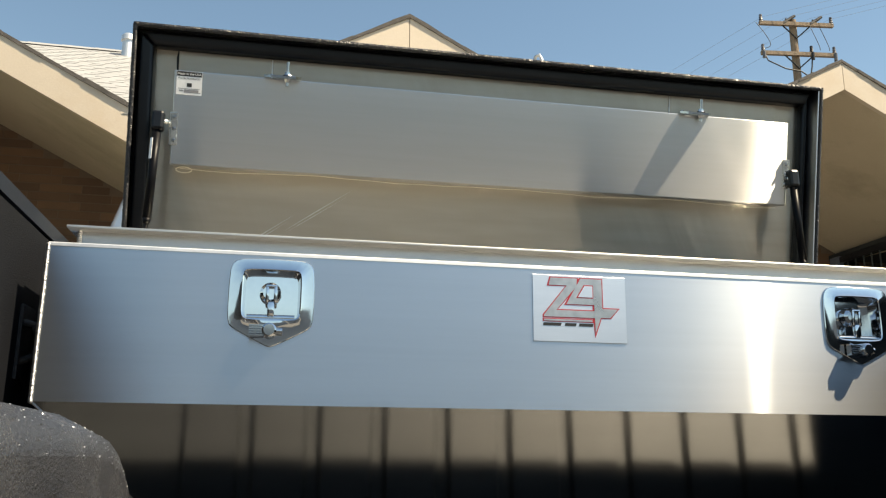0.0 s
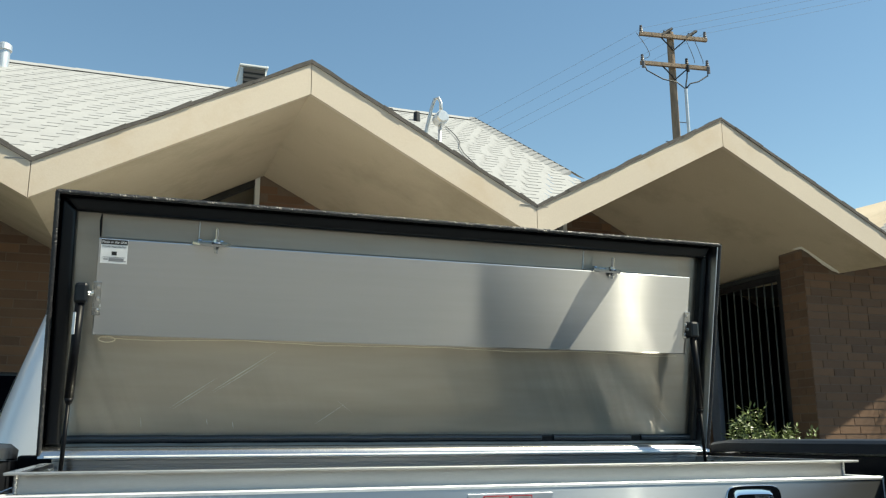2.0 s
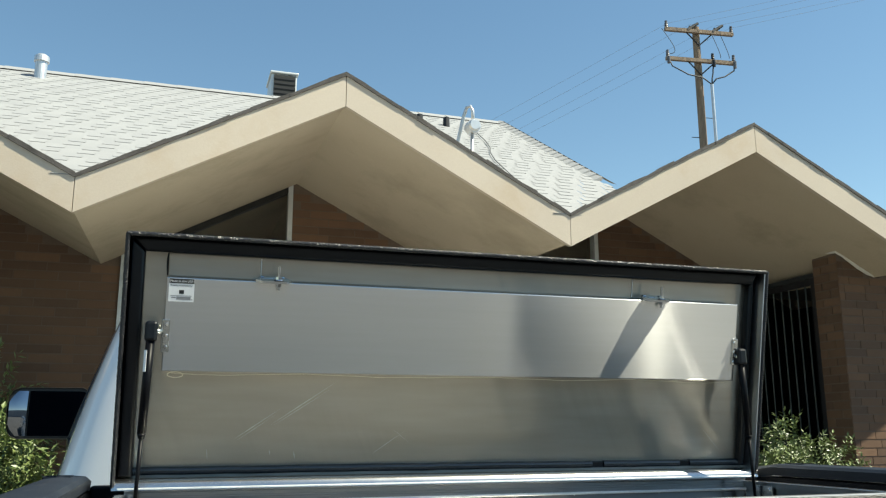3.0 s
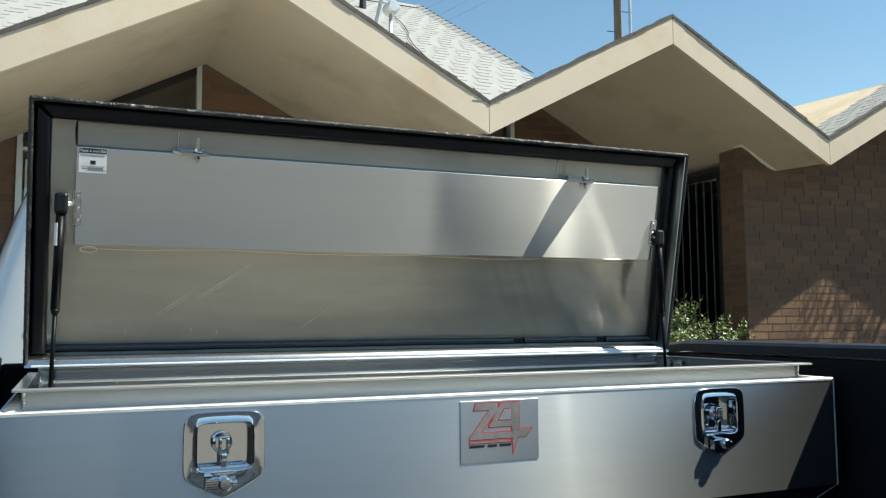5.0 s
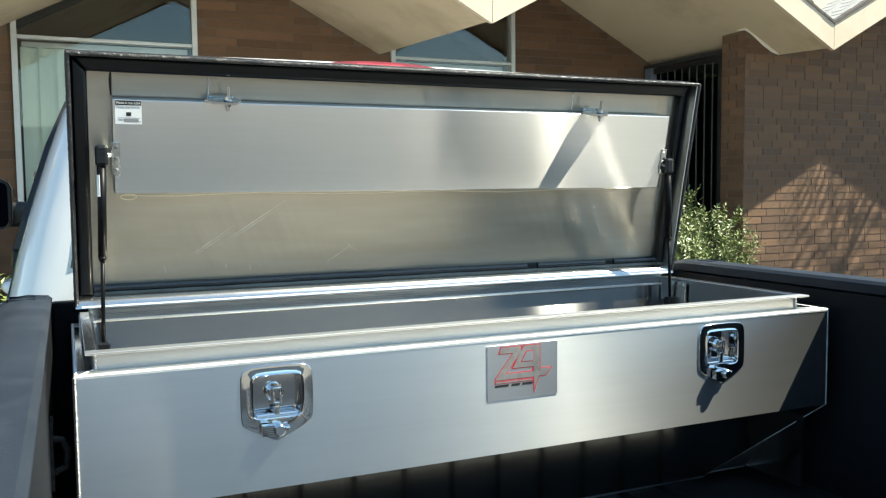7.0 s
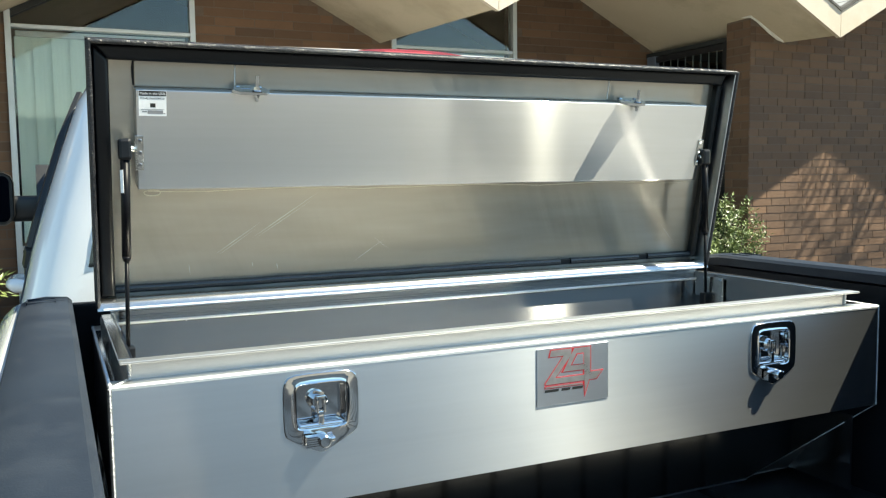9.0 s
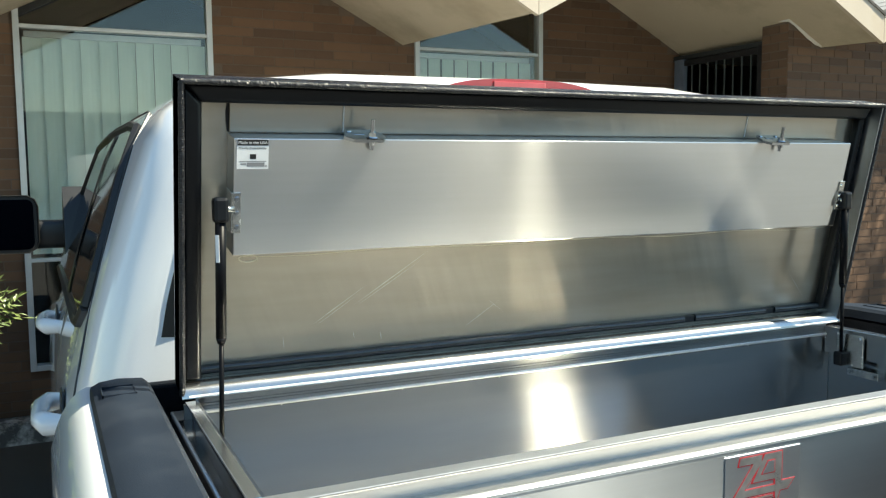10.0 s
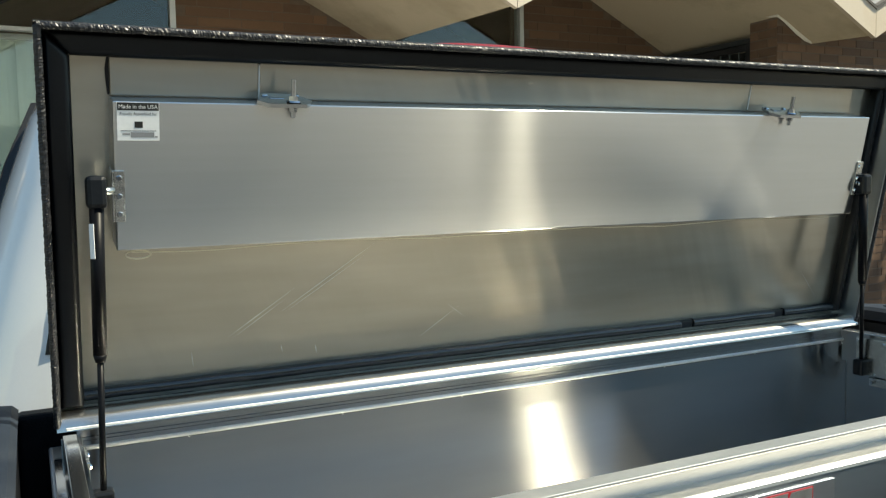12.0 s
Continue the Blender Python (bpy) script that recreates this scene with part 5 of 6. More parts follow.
def latch(cx):
    cz = 1.378
    out = [(-0.063, 0.052), (-0.050, 0.0655), (0.050, 0.0655), (0.063, 0.052), (0.063, -0.032), (0.052, -0.042), (0.004, -0.0665), (-0.004, -0.0665), (-0.052, -0.042), (-0.063, -0.032)]
    hole = [(-0.042, 0.042), (-0.036, 0.048), (0.036, 0.048), (0.042, 0.042), (0.042, -0.018), (0.037, -0.025), (0.002, -0.0255), (-0.002, -0.0255), (-0.037, -0.025), (-0.042, -0.018)]
    out, hole = soften(out), soften(hole)
    bm = bmesh.new()
    def ring(pts, y, k=1.0):
        return [bm.verts.new((cx + x * k, y, cz + z * k)) for x, z in pts]
    rows = [ring(out, -0.0005), ring(out, -0.002), ring(out, -0.003, 0.985), ring([(a[0] * 0.3 + b[0] * 0.7, a[1] * 0.3 + b[1] * 0.7) for a, b in zip(out, hole)], -0.003),
            ring([(a[0] * 0.08 + b[0] * 0.92, a[1] * 0.08 + b[1] * 0.92) for a, b in zip(out, hole)], -0.0048), ring(hole, -0.0038), ring(hole, 0.002, 0.97), ring(hole, 0.0215, 0.93)]
    for a, b in zip(rows, rows[1:]):
        for i in range(len(a)):
            j = (i + 1) % len(a)
            bm.faces.new((a[i], a[j], b[j], b[i]))
    bm.faces.new(rows[-1])
    dish = smooth_by_angle(part("latch", bm, CHROME, chest, "chrome recessed latch with folding T handle"), 35)
    bm = bmesh.new()
    rod(bm, (cx - 0.002, 0.02, cz + 0.016), (cx - 0.002, 0.008, cz + 0.016), 0.0165, 0.0155, 24)
    rod(bm, (cx - 0.002, 0.008, cz + 0.016), (cx - 0.002, 0.004, cz + 0.016), 0.0155, 0.011, 24)
    smooth_by_angle(part("hub", bm, CHROME, dish, "round chrome hub"), 35)
    bm = bmesh.new()
    block(bm, cx - 0.009, cx - 0.004, -0.002, 0.006, cz - 0.002, cz + 0.026, bevel=0.0018)
    block(bm, cx + 0.003, cx + 0.008, -0.002, 0.006, cz - 0.002, cz + 0.026, bevel=0.0018)
    block(bm, cx - 0.009, cx + 0.008, -0.002, 0.006, cz + 0.022, cz + 0.027, bevel=0.0018)
    block(bm, cx - 0.0055, cx + 0.0045, -0.001, 0.007, cz - 0.022, cz + 0.001, bevel=0.0018)
    rod(bm, (cx - 0.035, 0.005, cz - 0.0225), (cx + 0.035, 0.005, cz - 0.0225), 0.0048, seg=12)
    smooth_by_angle(part("t_handle", bm, CHROME, dish, "folded chrome T handle"), 40)
    bm = bmesh.new()
    rod(bm, (cx - 0.001, -0.004, cz - 0.044), (cx - 0.001, -0.022, cz - 0.044), 0.0115, 0.0105, 20)
    rod(bm, (cx - 0.001, -0.022, cz - 0.044), (cx - 0.001, -0.0245, cz - 0.044), 0.0105, 0.008, 20)
    smooth_by_angle(part("lock_cylinder", bm, CHROME, dish, "chrome lock cylinder"), 40)
    bm = bmesh.new()                  # a ribbed barrel in one piece
    ribs = [(-0.006, cz - 0.0535)]
    for k in range(5):
        za = cz - 0.053 + k * 0.0036
        ribs += [(-0.0165, za - 0.0004), (-0.0188, za + 0.0003), (-0.0188, za + 0.0021), (-0.0165, za + 0.0028)]
    ribs += [(-0.006, cz - 0.0345)]
    prism(bm, ribs, cx - 0.03, cx - 0.009, "x")
    rod(bm, (cx - 0.012, -0.0095, cz - 0.044), (cx + 0.018, -0.0095, cz - 0.044), 0.0055, seg=10)
    smooth_by_angle(part("thumb_turn", bm, CHROME, dish, "ribbed chrome thumb turn"), 40)


latch(-0.4915)
latch(0.4905)

# nameplate with its emblem
part_plate = part("nameplate", blocks((-0.086, 0.0705, -0.0018, -0.0004, 1.333, 1.4405), bevel=0.0006), PLATE, chest, "polished nameplate with a red-edged silver emblem")


def emblem(pts, mat, y0, name, label=""):
    bm = bmesh.new()
    prism(bm, [(-0.086 + u * 0.1565, 1.4405 - v * 0.1075) for u, v in pts], y0 + 0.0018, -0.0019)
    part(name, bm, mat, part_plate, label)


emblem([(0.18, 0.03), (0.49, 0.03), (0.48, 0.17), (0.265, 0.515), (0.66, 0.515), (0.66, 0.645), (0.1, 0.645), (0.1, 0.605), (0.345, 0.17), (0.15, 0.17)], RED_INK, -0.0041, "emblem_outline", "red outline of the emblem")
emblem([(0.19, 0.044), (0.475, 0.044), (0.467, 0.162), (0.247, 0.529), (0.655, 0.529), (0.655, 0.631), (0.112, 0.631), (0.114, 0.607), (0.362, 0.156), (0.17, 0.156)], SILVER_INK, -0.0044, "emblem_fill", "silver fill of the emblem")
emblem([(0.5, 0.03), (0.75, 0.03), (0.75, 0.475), (0.93, 0.475), (0.83, 0.64), (0.73, 0.64), (0.655, 0.93), (0.64, 0.64), (0.635, 0.45), (0.33, 0.45)], RED_INK, -0.00415, "emblem_outline", "red outline of the emblem")
emblem([(0.51, 0.044), (0.74, 0.044), (0.74, 0.489), (0.91, 0.489), (0.823, 0.626), (0.722, 0.626), (0.66, 0.86), (0.653, 0.436), (0.355, 0.436)], SILVER_INK, -0.00445, "emblem_fill", "silver fill of the emblem")
emblem([(0.545, 0.14), (0.645, 0.14), (0.645, 0.34), (0.46, 0.34)], RED_INK, -0.0047, "emblem_eye", "red-edged eye of the emblem")
emblem([(0.553, 0.154), (0.637, 0.154), (0.637, 0.326), (0.478, 0.326)], PLATE, -0.005, "emblem_eye", "open centre of the emblem")
emblem([(0.1, 0.652), (0.64, 0.652), (0.645, 0.705), (0.1, 0.705)], RED_INK, -0.0041, "emblem_bar", "red bar under the emblem")
emblem([(0.112, 0.664), (0.63, 0.664), (0.63, 0.693), (0.112, 0.693)], SILVER_INK, -0.0044, "emblem_bar", "silver line of small print")
for u0, u1 in ((0.1, 0.29), (0.33, 0.45), (0.48, 0.63)):
    emblem([(u0 + 0.01, 0.72), (u1 + 0.01, 0.72), (u1, 0.765), (u0, 0.765)], INK, -0.0041, "ink_bar", "black bar of print")

# ---- things on and round the building ----
vent = thing("roof_vent", (-1.97, 6.33, Z_EAVE + SLOPE * (6.33 - Y_EAVE) - 0.03), "round galvanised roof vent pipe with a cap", "vent")
vz = vent.location.z
bm = bmesh.new()
rod(bm, (-1.97, 6.33, vz), (-1.97, 6.33, vz + 0.2), 0.05, seg=20)
part("pipe", bm, GALV, vent, smooth=False)
bm = bmesh.new()
rod(bm, (-1.97, 6.33, vz + 0.175), (-1.97, 6.33, vz + 0.225), 0.064, 0.061, 20)
rod(bm, (-1.97, 6.33, vz + 0.225), (-1.97, 6.33, vz + 0.245), 0.061, 0.035, 20)
part("cap", bm, GALV, vent, "conical vent cap")

cooler = thing("roof_cooler", (0.3, 7.3, 4.5), "boxy evaporative cooler standing behind the roof ridge", "cooler")
part("housing", blocks((0.09, 0.35, 6.9, 7.3, 4.5, 5.24), bevel=0.01), FRAME, cooler, "pale sheet-metal cooler housing")
part("top", blocks((0.075, 0.365, 6.88, 7.32, 5.24, 5.265), bevel=0.008), FRAME, cooler, "white cooler top")
grille = part("grille", blocks((0.115, 0.335, 6.888, 6.899, 4.95, 5.225)), DARK_IN, cooler, "dark panel behind louvres")
for k in range(5):
    part("louvre", blocks((0.12, 0.33, 6.882, 6.888, 4.97 + k * 0.052, 4.985 + k * 0.052)), IRON, grille)

mast = thing("service_mast", (1.26, 4.06, 3.3), "electric service weatherhead with a round meter on the roof", "mast")
bm = bmesh.new()
rod(bm, (1.26, 4.06, 3.3), (1.26, 4.06, 3.72), 0.012, seg=10)
tube(bm, [(1.12, 4.16, 3.38), (1.16, 4.14, 3.6), (1.215, 4.12, 3.86), (1.235, 4.1, 3.93), (1.26, 4.09, 3.94), (1.275, 4.08, 3.9), (1.276, 4.08, 3.8)], 0.0125, 10)
part("conduit", bm, GALV, mast, "bent grey conduit", smooth=True)
bm = bmesh.new()
rod(bm, (1.265, 4.02, 3.77), (1.265, 4.1, 3.77), 0.05, 0.05, 20)
rod(bm, (1.265, 4.0, 3.77), (1.265, 4.02, 3.77), 0.036, 0.046, 20)
part("meter", bm, GALV, mast, "round metal meter")
cable = thing("roof_cable", (1.55, 4.4, 3.55), "thin black cable lying over the roof shingles", "cable")
bm = bmesh.new()
pz = lambda y: Z_EAVE + SLOPE * (y - Y_EAVE) + 0.02
tube(bm, [(x, y, pz(y)) for x, y in ((1.95, 5.9), (1.9, 5.5), (1.84, 5.22), (1.76, 5.0), (1.7, 4.74), (1.68, 4.55), (1.662, 4.39), (1.65, 4.25), (1.633, 4.1))], 0.0035, 6)
part("cord", bm, CABLE, cable)
for x in (1.72, 1.45):
    o = thing("roof_jack", (x, 6.1, pz(6.1) - 0.03), "small black roof vent stub", "vent", "roof stubs")
    bm = bmesh.new()
    rod(bm, (x, 6.1, pz(6.1) - 0.03), (x, 6.1, pz(6.1) + 0.07), 0.035, 0.03, 12)
    part("stub", bm, IRON, o)

# walls: the main front with window gaps, and the wing that stands forward at the entry
brick_wall("wall_north", [(-7.0, W1[0], G, None), (W1[1], W2[0], G, None), (W2[1], 4.42, G, None), (W1[0], W1[1], G, W1[2]), (W2[0], W2[1], G, W2[2])], Y_WALL, 0.2,
           "brown brick front wall in the shade of the soffit", (-2.6, 1.73, 1.5, 3.6))
brick_wall("wall_wing", [(X_WING, 9.5, G, None)], Y_WING, 0.27, "brown brick wing wall with dappled sunlight", (4.2, 6.2, 1.35, 2.75), 0.0635, 0.203)
ret = tagged(thing("wall_return", (X_WING, Y_WING, G), "brick end of the wing wall beside the gate", "wall"), kind="structure")
bm = bmesh.new()
for r in range(42):
    za = G + r * 0.0677 + 0.005
    cuts = (0.0, 0.09, 0.27) if r % 2 else (0.0, 0.18, 0.27)
    for a, b in zip(cuts, cuts[1:]):
        if za + 0.058 < 3.05:
            block(bm, X_WING - 0.004 - random.choice((0, 0.001, 0.002)), X_WING + 0.012, Y_WING + a + 0.004, Y_WING + b - 0.005, za, za + 0.058)
tagged(part("brickwork", bm, BRICK_FAR, ret, "brick ends"), kind="stuff")
# cream caulk line where brick meets soffit
bm = bmesh.new()
tube(bm, [(X_WING - 0.01, Y_WING + 0.26, 3.025), (X_WING - 0.012, Y_WING + 0.1, 3.03), (X_WING - 0.008, Y_WING - 0.008, 3.015), (X_WING + 0.06, Y_WING - 0.01, 2.985), (4.5, Y_WING - 0.01, 2.9), (4.6, Y_WING - 0.01, 2.85), (4.66, Y_WING - 0.01, 2.838), (4.72, Y_WING - 0.008, 2.85)], 0.014, 6)
tagged(part("caulk_trim", bm, CAULK), "lumpy cream caulk line along the soffit", "trim", kind="structure")
part_box = blocks((X_WING - 0.02, X_WING + 0.2, Y_WING - 0.004, Y_WING + 0.28, 3.02, 3.2))
tagged(part("soffit_drop", part_box, STUCCO), "tan stucco filler above the brick pier", "soffit", kind="structure")

# rooms behind the windows and the passage behind the gate, near-black in place of shade
rooms = tagged(thing("inner_walls", (0, 7, G), "interior room behind the windows, painted near-black for shade", "wall"), kind="structure")
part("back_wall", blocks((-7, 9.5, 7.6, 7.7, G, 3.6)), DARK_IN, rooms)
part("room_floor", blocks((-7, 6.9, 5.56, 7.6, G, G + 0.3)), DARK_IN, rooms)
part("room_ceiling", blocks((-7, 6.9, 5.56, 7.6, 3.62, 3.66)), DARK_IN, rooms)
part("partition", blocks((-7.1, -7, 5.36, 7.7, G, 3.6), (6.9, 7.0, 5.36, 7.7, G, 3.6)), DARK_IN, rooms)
passage = tagged(thing("entry_passage", (5.5, 4.8, G), "covered entry passage behind the gate, painted near-black for shade", "passage"), kind="structure")
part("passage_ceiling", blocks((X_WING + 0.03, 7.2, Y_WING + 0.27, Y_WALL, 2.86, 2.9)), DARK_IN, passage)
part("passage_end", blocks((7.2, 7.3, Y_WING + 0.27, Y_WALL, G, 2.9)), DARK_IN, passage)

gate = thing("security_gate", (4.33, 4.8, G), "black iron bar gate closing the shaded entry", "gate")
for y0, y1, mat in ((4.25, 4.3, IRON), (5.18, 5.24, POST_BLUE), (5.24, 5.3, POST_BLUE)):
    part("gate_post", blocks((4.31, 4.36, y0, y1, G, 2.86), bevel=0.003), mat, gate, "painted square steel post")
for z0, z1 in ((2.8, 2.85), (1.05, 1.1), (0.25, 0.3)):
    part("gate_rail", blocks((4.318, 4.352, 4.3, 5.18, z0, z1), bevel=0.003), IRON, gate)
for k in range(8):
    y = 4.39 + k * 0.1
    bm = bmesh.new()
    rod(bm, (4.335, y, 0.3), (4.335, y, 2.8), 0.0065, seg=8)
    part("bar", bm, GATE_BAR, gate)

kerb = tagged(part("kerb", blocks((-9, 9, 5.0, 5.16, G - 0.05, G + 0.15), bevel=0.02), KERB), "concrete kerb with flaking white paint", "kerb", kind="structure")
tagged(part("planter", blocks((-9, 4.2, 5.16, Y_WALL - 0.005, G - 0.02, G + 0.1)), SOIL), "dark planting strip along the wall", "soil", kind="structure")


# unseen dark bed, added so that less light bounces onto the brick wing
bed = tagged(thing("bounce_cut_bed", (6.0, 3.0, G), "dark soil bed added out of view to cut light bounced onto the wing", "soil"), kind="structure")
part("soil", blocks((2.72, 9.5, 1.9, Y_WING - 0.005, G - 0.02, G + 0.09)), SOIL, bed)
part("edging", blocks((2.6, 9.5, 1.78, 1.9, G - 0.02, G + 0.15), (2.6, 2.72, 1.9, Y_WING - 0.005, G - 0.02, G + 0.15), bevel=0.01), MORTAR, bed, "concrete edging of the added bed")

# plain wall added unseen behind the viewer to darken reflections and sky light
tagged(part("wall_south", blocks((-30, 30, -16.3, -16, G, 3.7)), CONCRETE_WALL), "plain grey wall added out of view to darken reflections", "wall", kind="structure")


# ---- shrubs ----
def leaf(bm, p, d, n, size):
    """One pointed leaf folded along its rib."""
    d = d.normalized()
    s = d.cross(n).normalized()
    up = s.cross(d).normalized()
    a, m, e = p, p + d * size * 0.5 - up * size * 0.04, p + d * size
    l, r = p + d * size * 0.42 + s * size * 0.2 + up * size * 0.06, p + d * size * 0.42 - s * size * 0.2 + up * size * 0.06
    va, vm, ve, vl, vr = (bm.verts.new(v) for v in (a, m, e, l, r))
    bm.faces.new((va, vl, vm))
    bm.faces.new((vm, vl, ve))
    bm.faces.new((va, vm, vr))
    bm.faces.new((vm, ve, vr))


def shrub(place, size, sprays, label, leaf_size=0.055, group="shrubs by the wall", skirt=0.0):
    x, y, z = place
    w, d, h = size
    o = thing("shrub", place, label, "shrub", group)
    stems, leaves = bmesh.new(), bmesh.new()
    rng = random.Random(int(abs(x) * 1000))
    for i in range(22):
        a, r = rng.uniform(0, 6.28), rng.uniform(0.2, 0.9)
        tip = Vector((x + r * w * 0.5 * math.cos(a), y + r * d * 0.5 * math.sin(a), z + h * rng.uniform(0.55, 0.95)))
        base = Vector((x + 0.1 * math.cos(a), y + 0.08 * math.sin(a), z))
        mid = base.lerp(tip, 0.5) + Vector((rng.uniform(-0.05, 0.05), rng.uniform(-0.05, 0.05), 0.06))
        tube(stems, [base, mid, tip], [0.012, 0.008, 0.003], 5)
    for i in range(sprays):
        u, a = rng.uniform(-0.85, 1), rng.uniform(0, 6.28)
        q = math.sqrt(1 - u * u)
        lump = 1 + 0.22 * math.sin(3 * a + 4 * u) + 0.15 * math.sin(7 * a - 3 * u)
        rad = lump * rng.uniform(0.55, 1.0) ** 0.5
        c = Vector((x + 0.5 * w * rad * q * math.cos(a), y + 0.5 * d * rad * q * math.sin(a), z + h * (0.5 + 0.5 * rad * u * 0.95)))
        if c.z < z + 0.02 + skirt * h * (1 + 0.12 * math.sin(5 * a)):
            continue
        out = Vector((q * math.cos(a), q * math.sin(a), u * 0.6 + 0.25)).normalized()
        side = out.cross(Vector((rng.uniform(-1, 1), rng.uniform(-1, 1), rng.uniform(-0.3, 1)))).normalized()
        stem_dir = (out + 0.6 * side).normalized()
        for k in range(7):
            t = k / 6
            p = c + stem_dir * leaf_size * 2.2 * t
            sgn = 1 if k % 2 else -1
            dirn = stem_dir * (0.6 if k < 6 else 1.5) + side.cross(stem_dir) * sgn * (0.9 if k < 6 else 0) + Vector((rng.uniform(-0.3, 0.3), rng.uniform(-0.3, 0.3), rng.uniform(-0.55, 0.05)))
            leaf(leaves, p, dirn, Vector((rng.uniform(-0.4, 0.4), rng.uniform(-0.6, 0.2), 1)), leaf_size * rng.uniform(0.7, 1.25))
    part("stems", stems, STEM, o, "thin brown stems")
    tagged(part("leaves", leaves, LEAF, o, "pointed green leaves"), kind="stuff")
    return o


shrub((-2.3, 4.85, G + 0.08), (1.35, 0.75, 1.9), 3200, "tall dark green shrub in the shade against the brick wall")
shrub((-1.95, 3.7, G), (1.25, 0.9, 1.5), 6500, "sunlit yellow-green shrub beside the parked truck", 0.055, skirt=0.6)
shrub((3.3, 3.4, G), (0.8, 0.7, 1.36), 4600, "sunlit leafy shrub by the entry pier", 0.036)
shrub((3.85, 4.3, G), (0.5, 0.4, 1.42), 500, "shaded shrub growing in front of the entry gate")

# ---- utility pole and wires ----
PX, PY, PZ = 16.4, 22.6, 15.75
pole = thing("utility_pole", (PX, PY, G), "weathered wooden utility pole with two crossarms", "pole")
bm = bmesh.new()
rod(bm, (PX, PY, G), (PX, PY, PZ), 0.17, 0.125, 16)
part("shaft", bm, POLE, pole, "weathered brown pole")
ax = Vector((0.98, -0.12, 0)).normalized()
for name, z, half in (("upper", PZ - 0.25, 1.3), ("lower", PZ - 1.36, 1.32)):
    bm = bmesh.new()
    c = Vector((PX, PY - 0.2, z))
    block(bm, -half, half, -0.06, 0.06, -0.065, 0.065, m=Matrix.Translation(c) @ Matrix.Rotation(math.atan2(ax.y, ax.x), 4, "Z"))
    arm = part("crossarm", bm, POLE, pole, "grey timber crossarm")
    bm = bmesh.new()
    for s in (-1, 1):
        rod(bm, c + ax * s * 0.55, c + Vector((0, 0.05, -0.5)), 0.025, seg=6)
    part("brace", bm, IRON, arm, "iron crossarm braces")
    for k in ((-1.24, -0.45, 0.5, 1.24) if name == "upper" else (-1.25, 0.45, 1.25)):
        bm = bmesh.new()
        b = c + ax * k
        if name == "upper" and abs(k) < 1:
            rod(bm, b + Vector((0, 0, 0.02)), b + ax * 0.42 + Vector((0, 0, 0.32)), 0.075, 0.05, 10)
            rod(bm, b + ax * 0.1, b + ax * 0.1 + Vector((0, 0, 0.2)), 0.05, 0.03, 8)
        else:
            for q in range(4):
                rod(bm, b + Vector((0, 0, 0.05 + q * 0.07)), b + Vector((0, 0, 0.1 + q * 0.07)), 0.075 - 0.008 * q, 0.05, 10)
            if name == "lower":
                rod(bm, b + Vector((0, -0.05, -0.2)), b + Vector((0, -0.05, 0.05)), 0.06, 0.06, 10)
        part("insulator", bm, PORCELAIN if abs(k) > 1 else IRON, arm, "ribbed insulator")
bm = bmesh.new()
low = Vector((PX, PY - 0.25, PZ - 1.36))
foot = Vector((PX + 0.3, PY - 0.3, PZ - 2.25))
for k, sag in ((-1.25, -0.5), (0.45, -0.15), (1.25, -0.45)):
    a = low + ax * k
    tube(bm, [a, a + ax * (0.12 if k < 0 else -0.05) + Vector((0, 0, -0.3)), a.lerp(foot, 0.45) + Vector((0, 0, sag * 0.35)), a.lerp(foot, 0.8) + Vector((0, 0, 0.05)), foot], 0.025, 6)
for k, side in ((-1.2, -1), (0.72, 1), (1.05, 1)):   # thin loops up to the upper arm
    a = low + ax * k
    tube(bm, [a + Vector((0, 0, 0.15)) + ax * side * (-0.32 if side < 0 else 0.12) * math.sin(math.pi * f) + Vector((0, 0, 0.95 * f - 0.25 * math.sin(math.pi * f))) + ax * (-0.25 * f if side < 0 else -0.3 * f) for f in [i / 8 for i in range(9)]], 0.011, 5)
part("jumper_cable", bm, CABLE, pole, "looping black jumper cables", smooth=True)
bm = bmesh.new()
rod(bm, foot, (foot.x, foot.y, G), 0.055, seg=10)
part("riser_conduit", bm, GALV, pole, "pale conduit down the pole")
bm = bmesh.new()
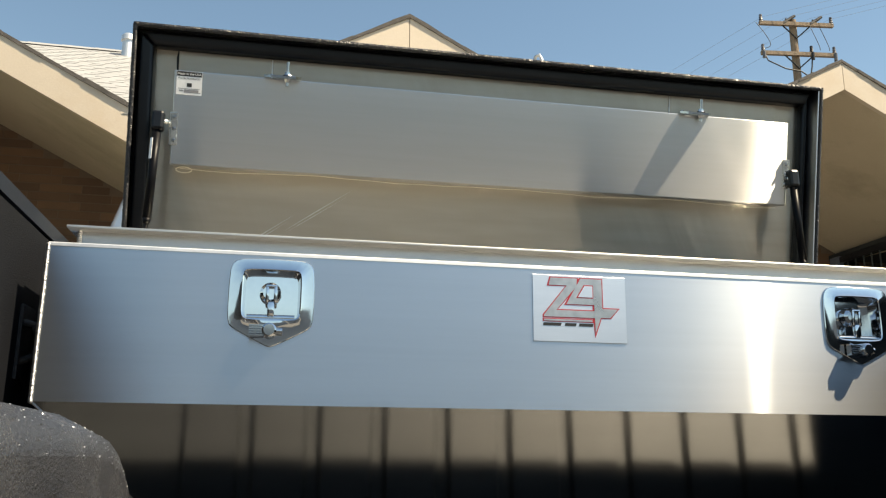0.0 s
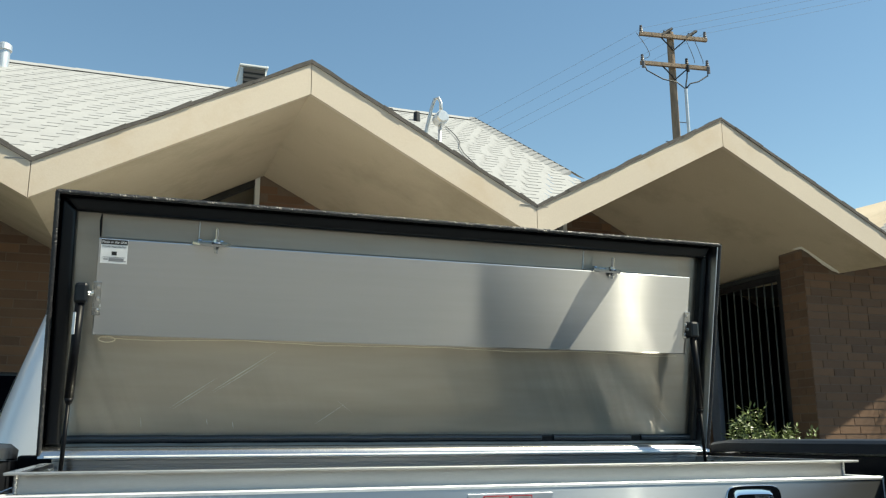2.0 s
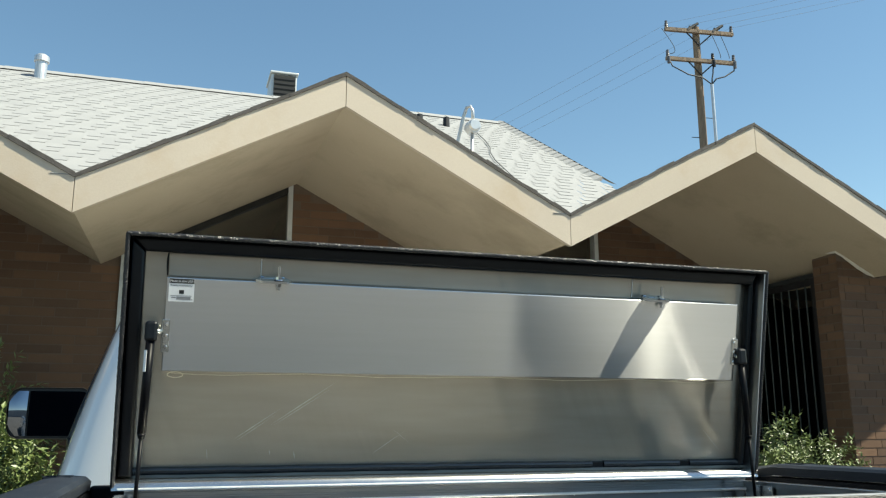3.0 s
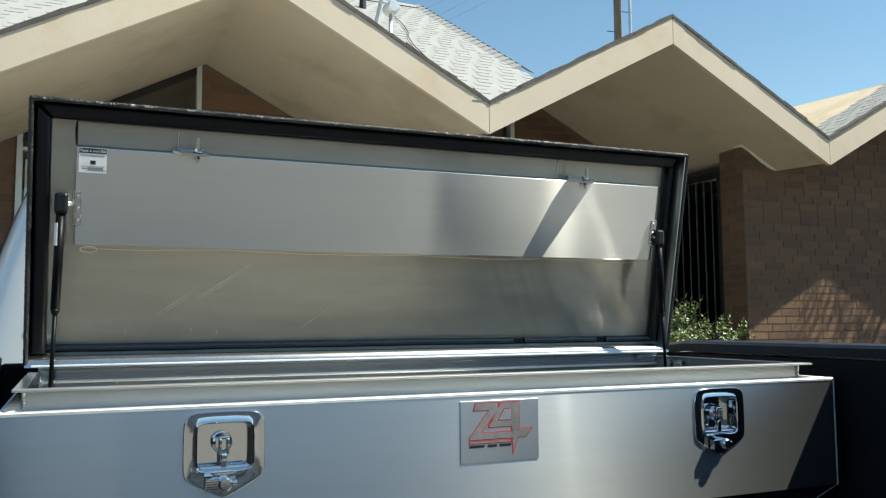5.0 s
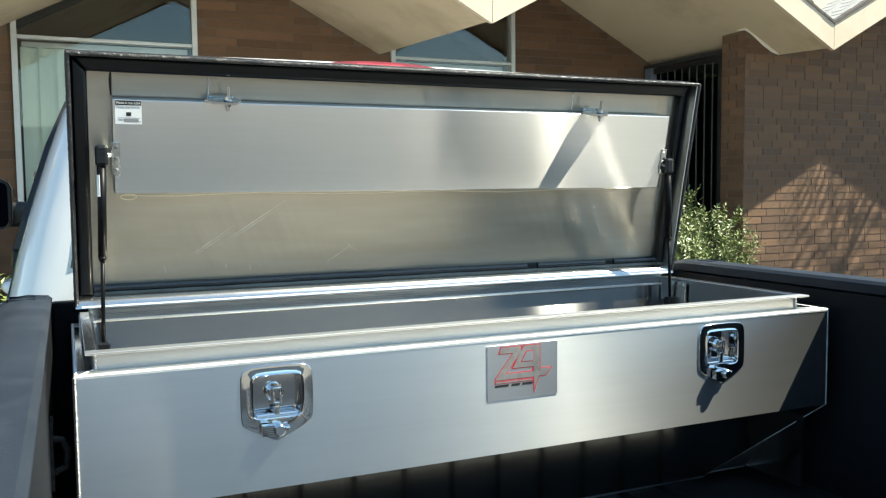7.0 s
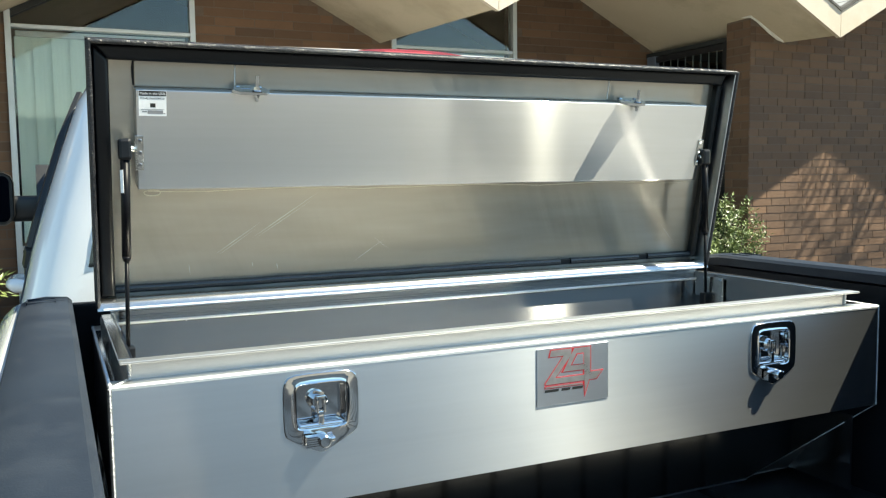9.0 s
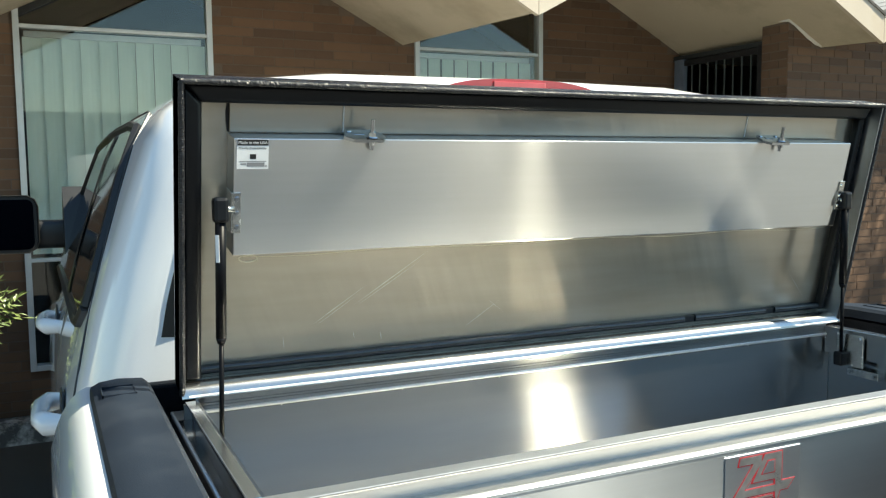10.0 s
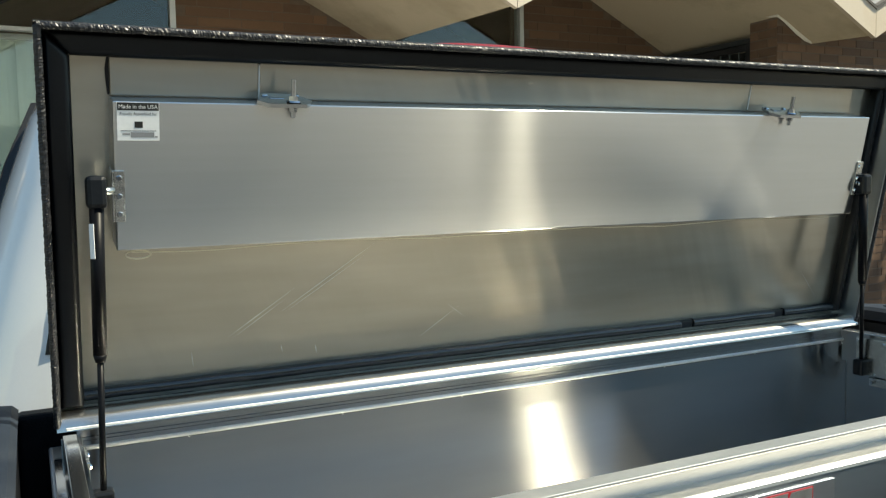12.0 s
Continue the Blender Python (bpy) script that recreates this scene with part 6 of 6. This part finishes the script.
for k in range(9):
    z = PZ - 3.4 - k * 0.75
    s = -1 if k % 2 else 1
    rod(bm, Vector((PX, PY, z)), Vector((PX, PY, z)) + ax * 0.42 * s, 0.014, seg=6)
part("step_peg", bm, IRON, pole, "iron climbing pegs")
wires = thing("overhead_wires", (PX - 10, PY + 10, PZ), "thin dark overhead power lines", "wire")
for k in (-1.24, -0.4, 0.5, 1.24):
    a = Vector((PX, PY - 0.2, PZ - 0.02)) + ax * k * 0.95
    for far in (Vector((-26, 38, -9.2)), Vector((30, -12, 8.0))):
        bm = bmesh.new()
        q = a + far
        tube(bm, [a.lerp(q, f) - Vector((0, 0, 2.2 * f * (1 - f))) for f in [i / 12 for i in range(13)]], 0.0045, 4)
        part("wire", bm, WIRE, wires)

# ---- small palm beside the lot, whose fronds dapple the wing wall ----
palm = thing("palm_tree", (8.1, 2.62, G), "slender palm tree beside the brick wing", "tree")
top = Vector((8.1, 2.62, 5.1))
bm = bmesh.new()
tube(bm, [(8.1, 2.62, G), (8.12, 2.64, 2.0), (8.08, 2.6, 4.0), top], [0.11, 0.09, 0.075, 0.06], 12)
part("trunk", bm, STEM, palm, "ringed grey-brown trunk")
rng = random.Random(11)
for i in range(17):
    a, e = i * 2.4 + rng.uniform(-0.3, 0.3), rng.uniform(-0.1, 1.2)
    d = Vector((math.cos(a) * math.cos(e), math.sin(a) * math.cos(e), math.sin(e)))
    length = rng.uniform(1.1, 1.5)
    rib = [top + d * length * f - Vector((0, 0, 0.75 * f * f)) for f in [k / 10 for k in range(11)]]
    bm = bmesh.new()
    tube(bm, rib, [0.014 - 0.001 * k for k in range(11)], 5)
    side = d.cross(Vector((0, 0, 1))).normalized()
    for k in range(2, 11):
        fwd = (rib[k] - rib[k - 1]).normalized()
        for s in (-1, 1):
            p = rib[k - 1].lerp(rib[k], 0.5)
            tip = p + (fwd * 0.8 + side * s * 0.75).normalized() * 0.42 - Vector((0, 0, 0.3))
            w = fwd * 0.017
            m = p.lerp(tip, 0.45)
            bm.faces.new([bm.verts.new(p - w * 0.3), bm.verts.new(m - w), bm.verts.new(tip), bm.verts.new(m + w)])
    part("frond", bm, LEAF, palm, "arching feather frond")
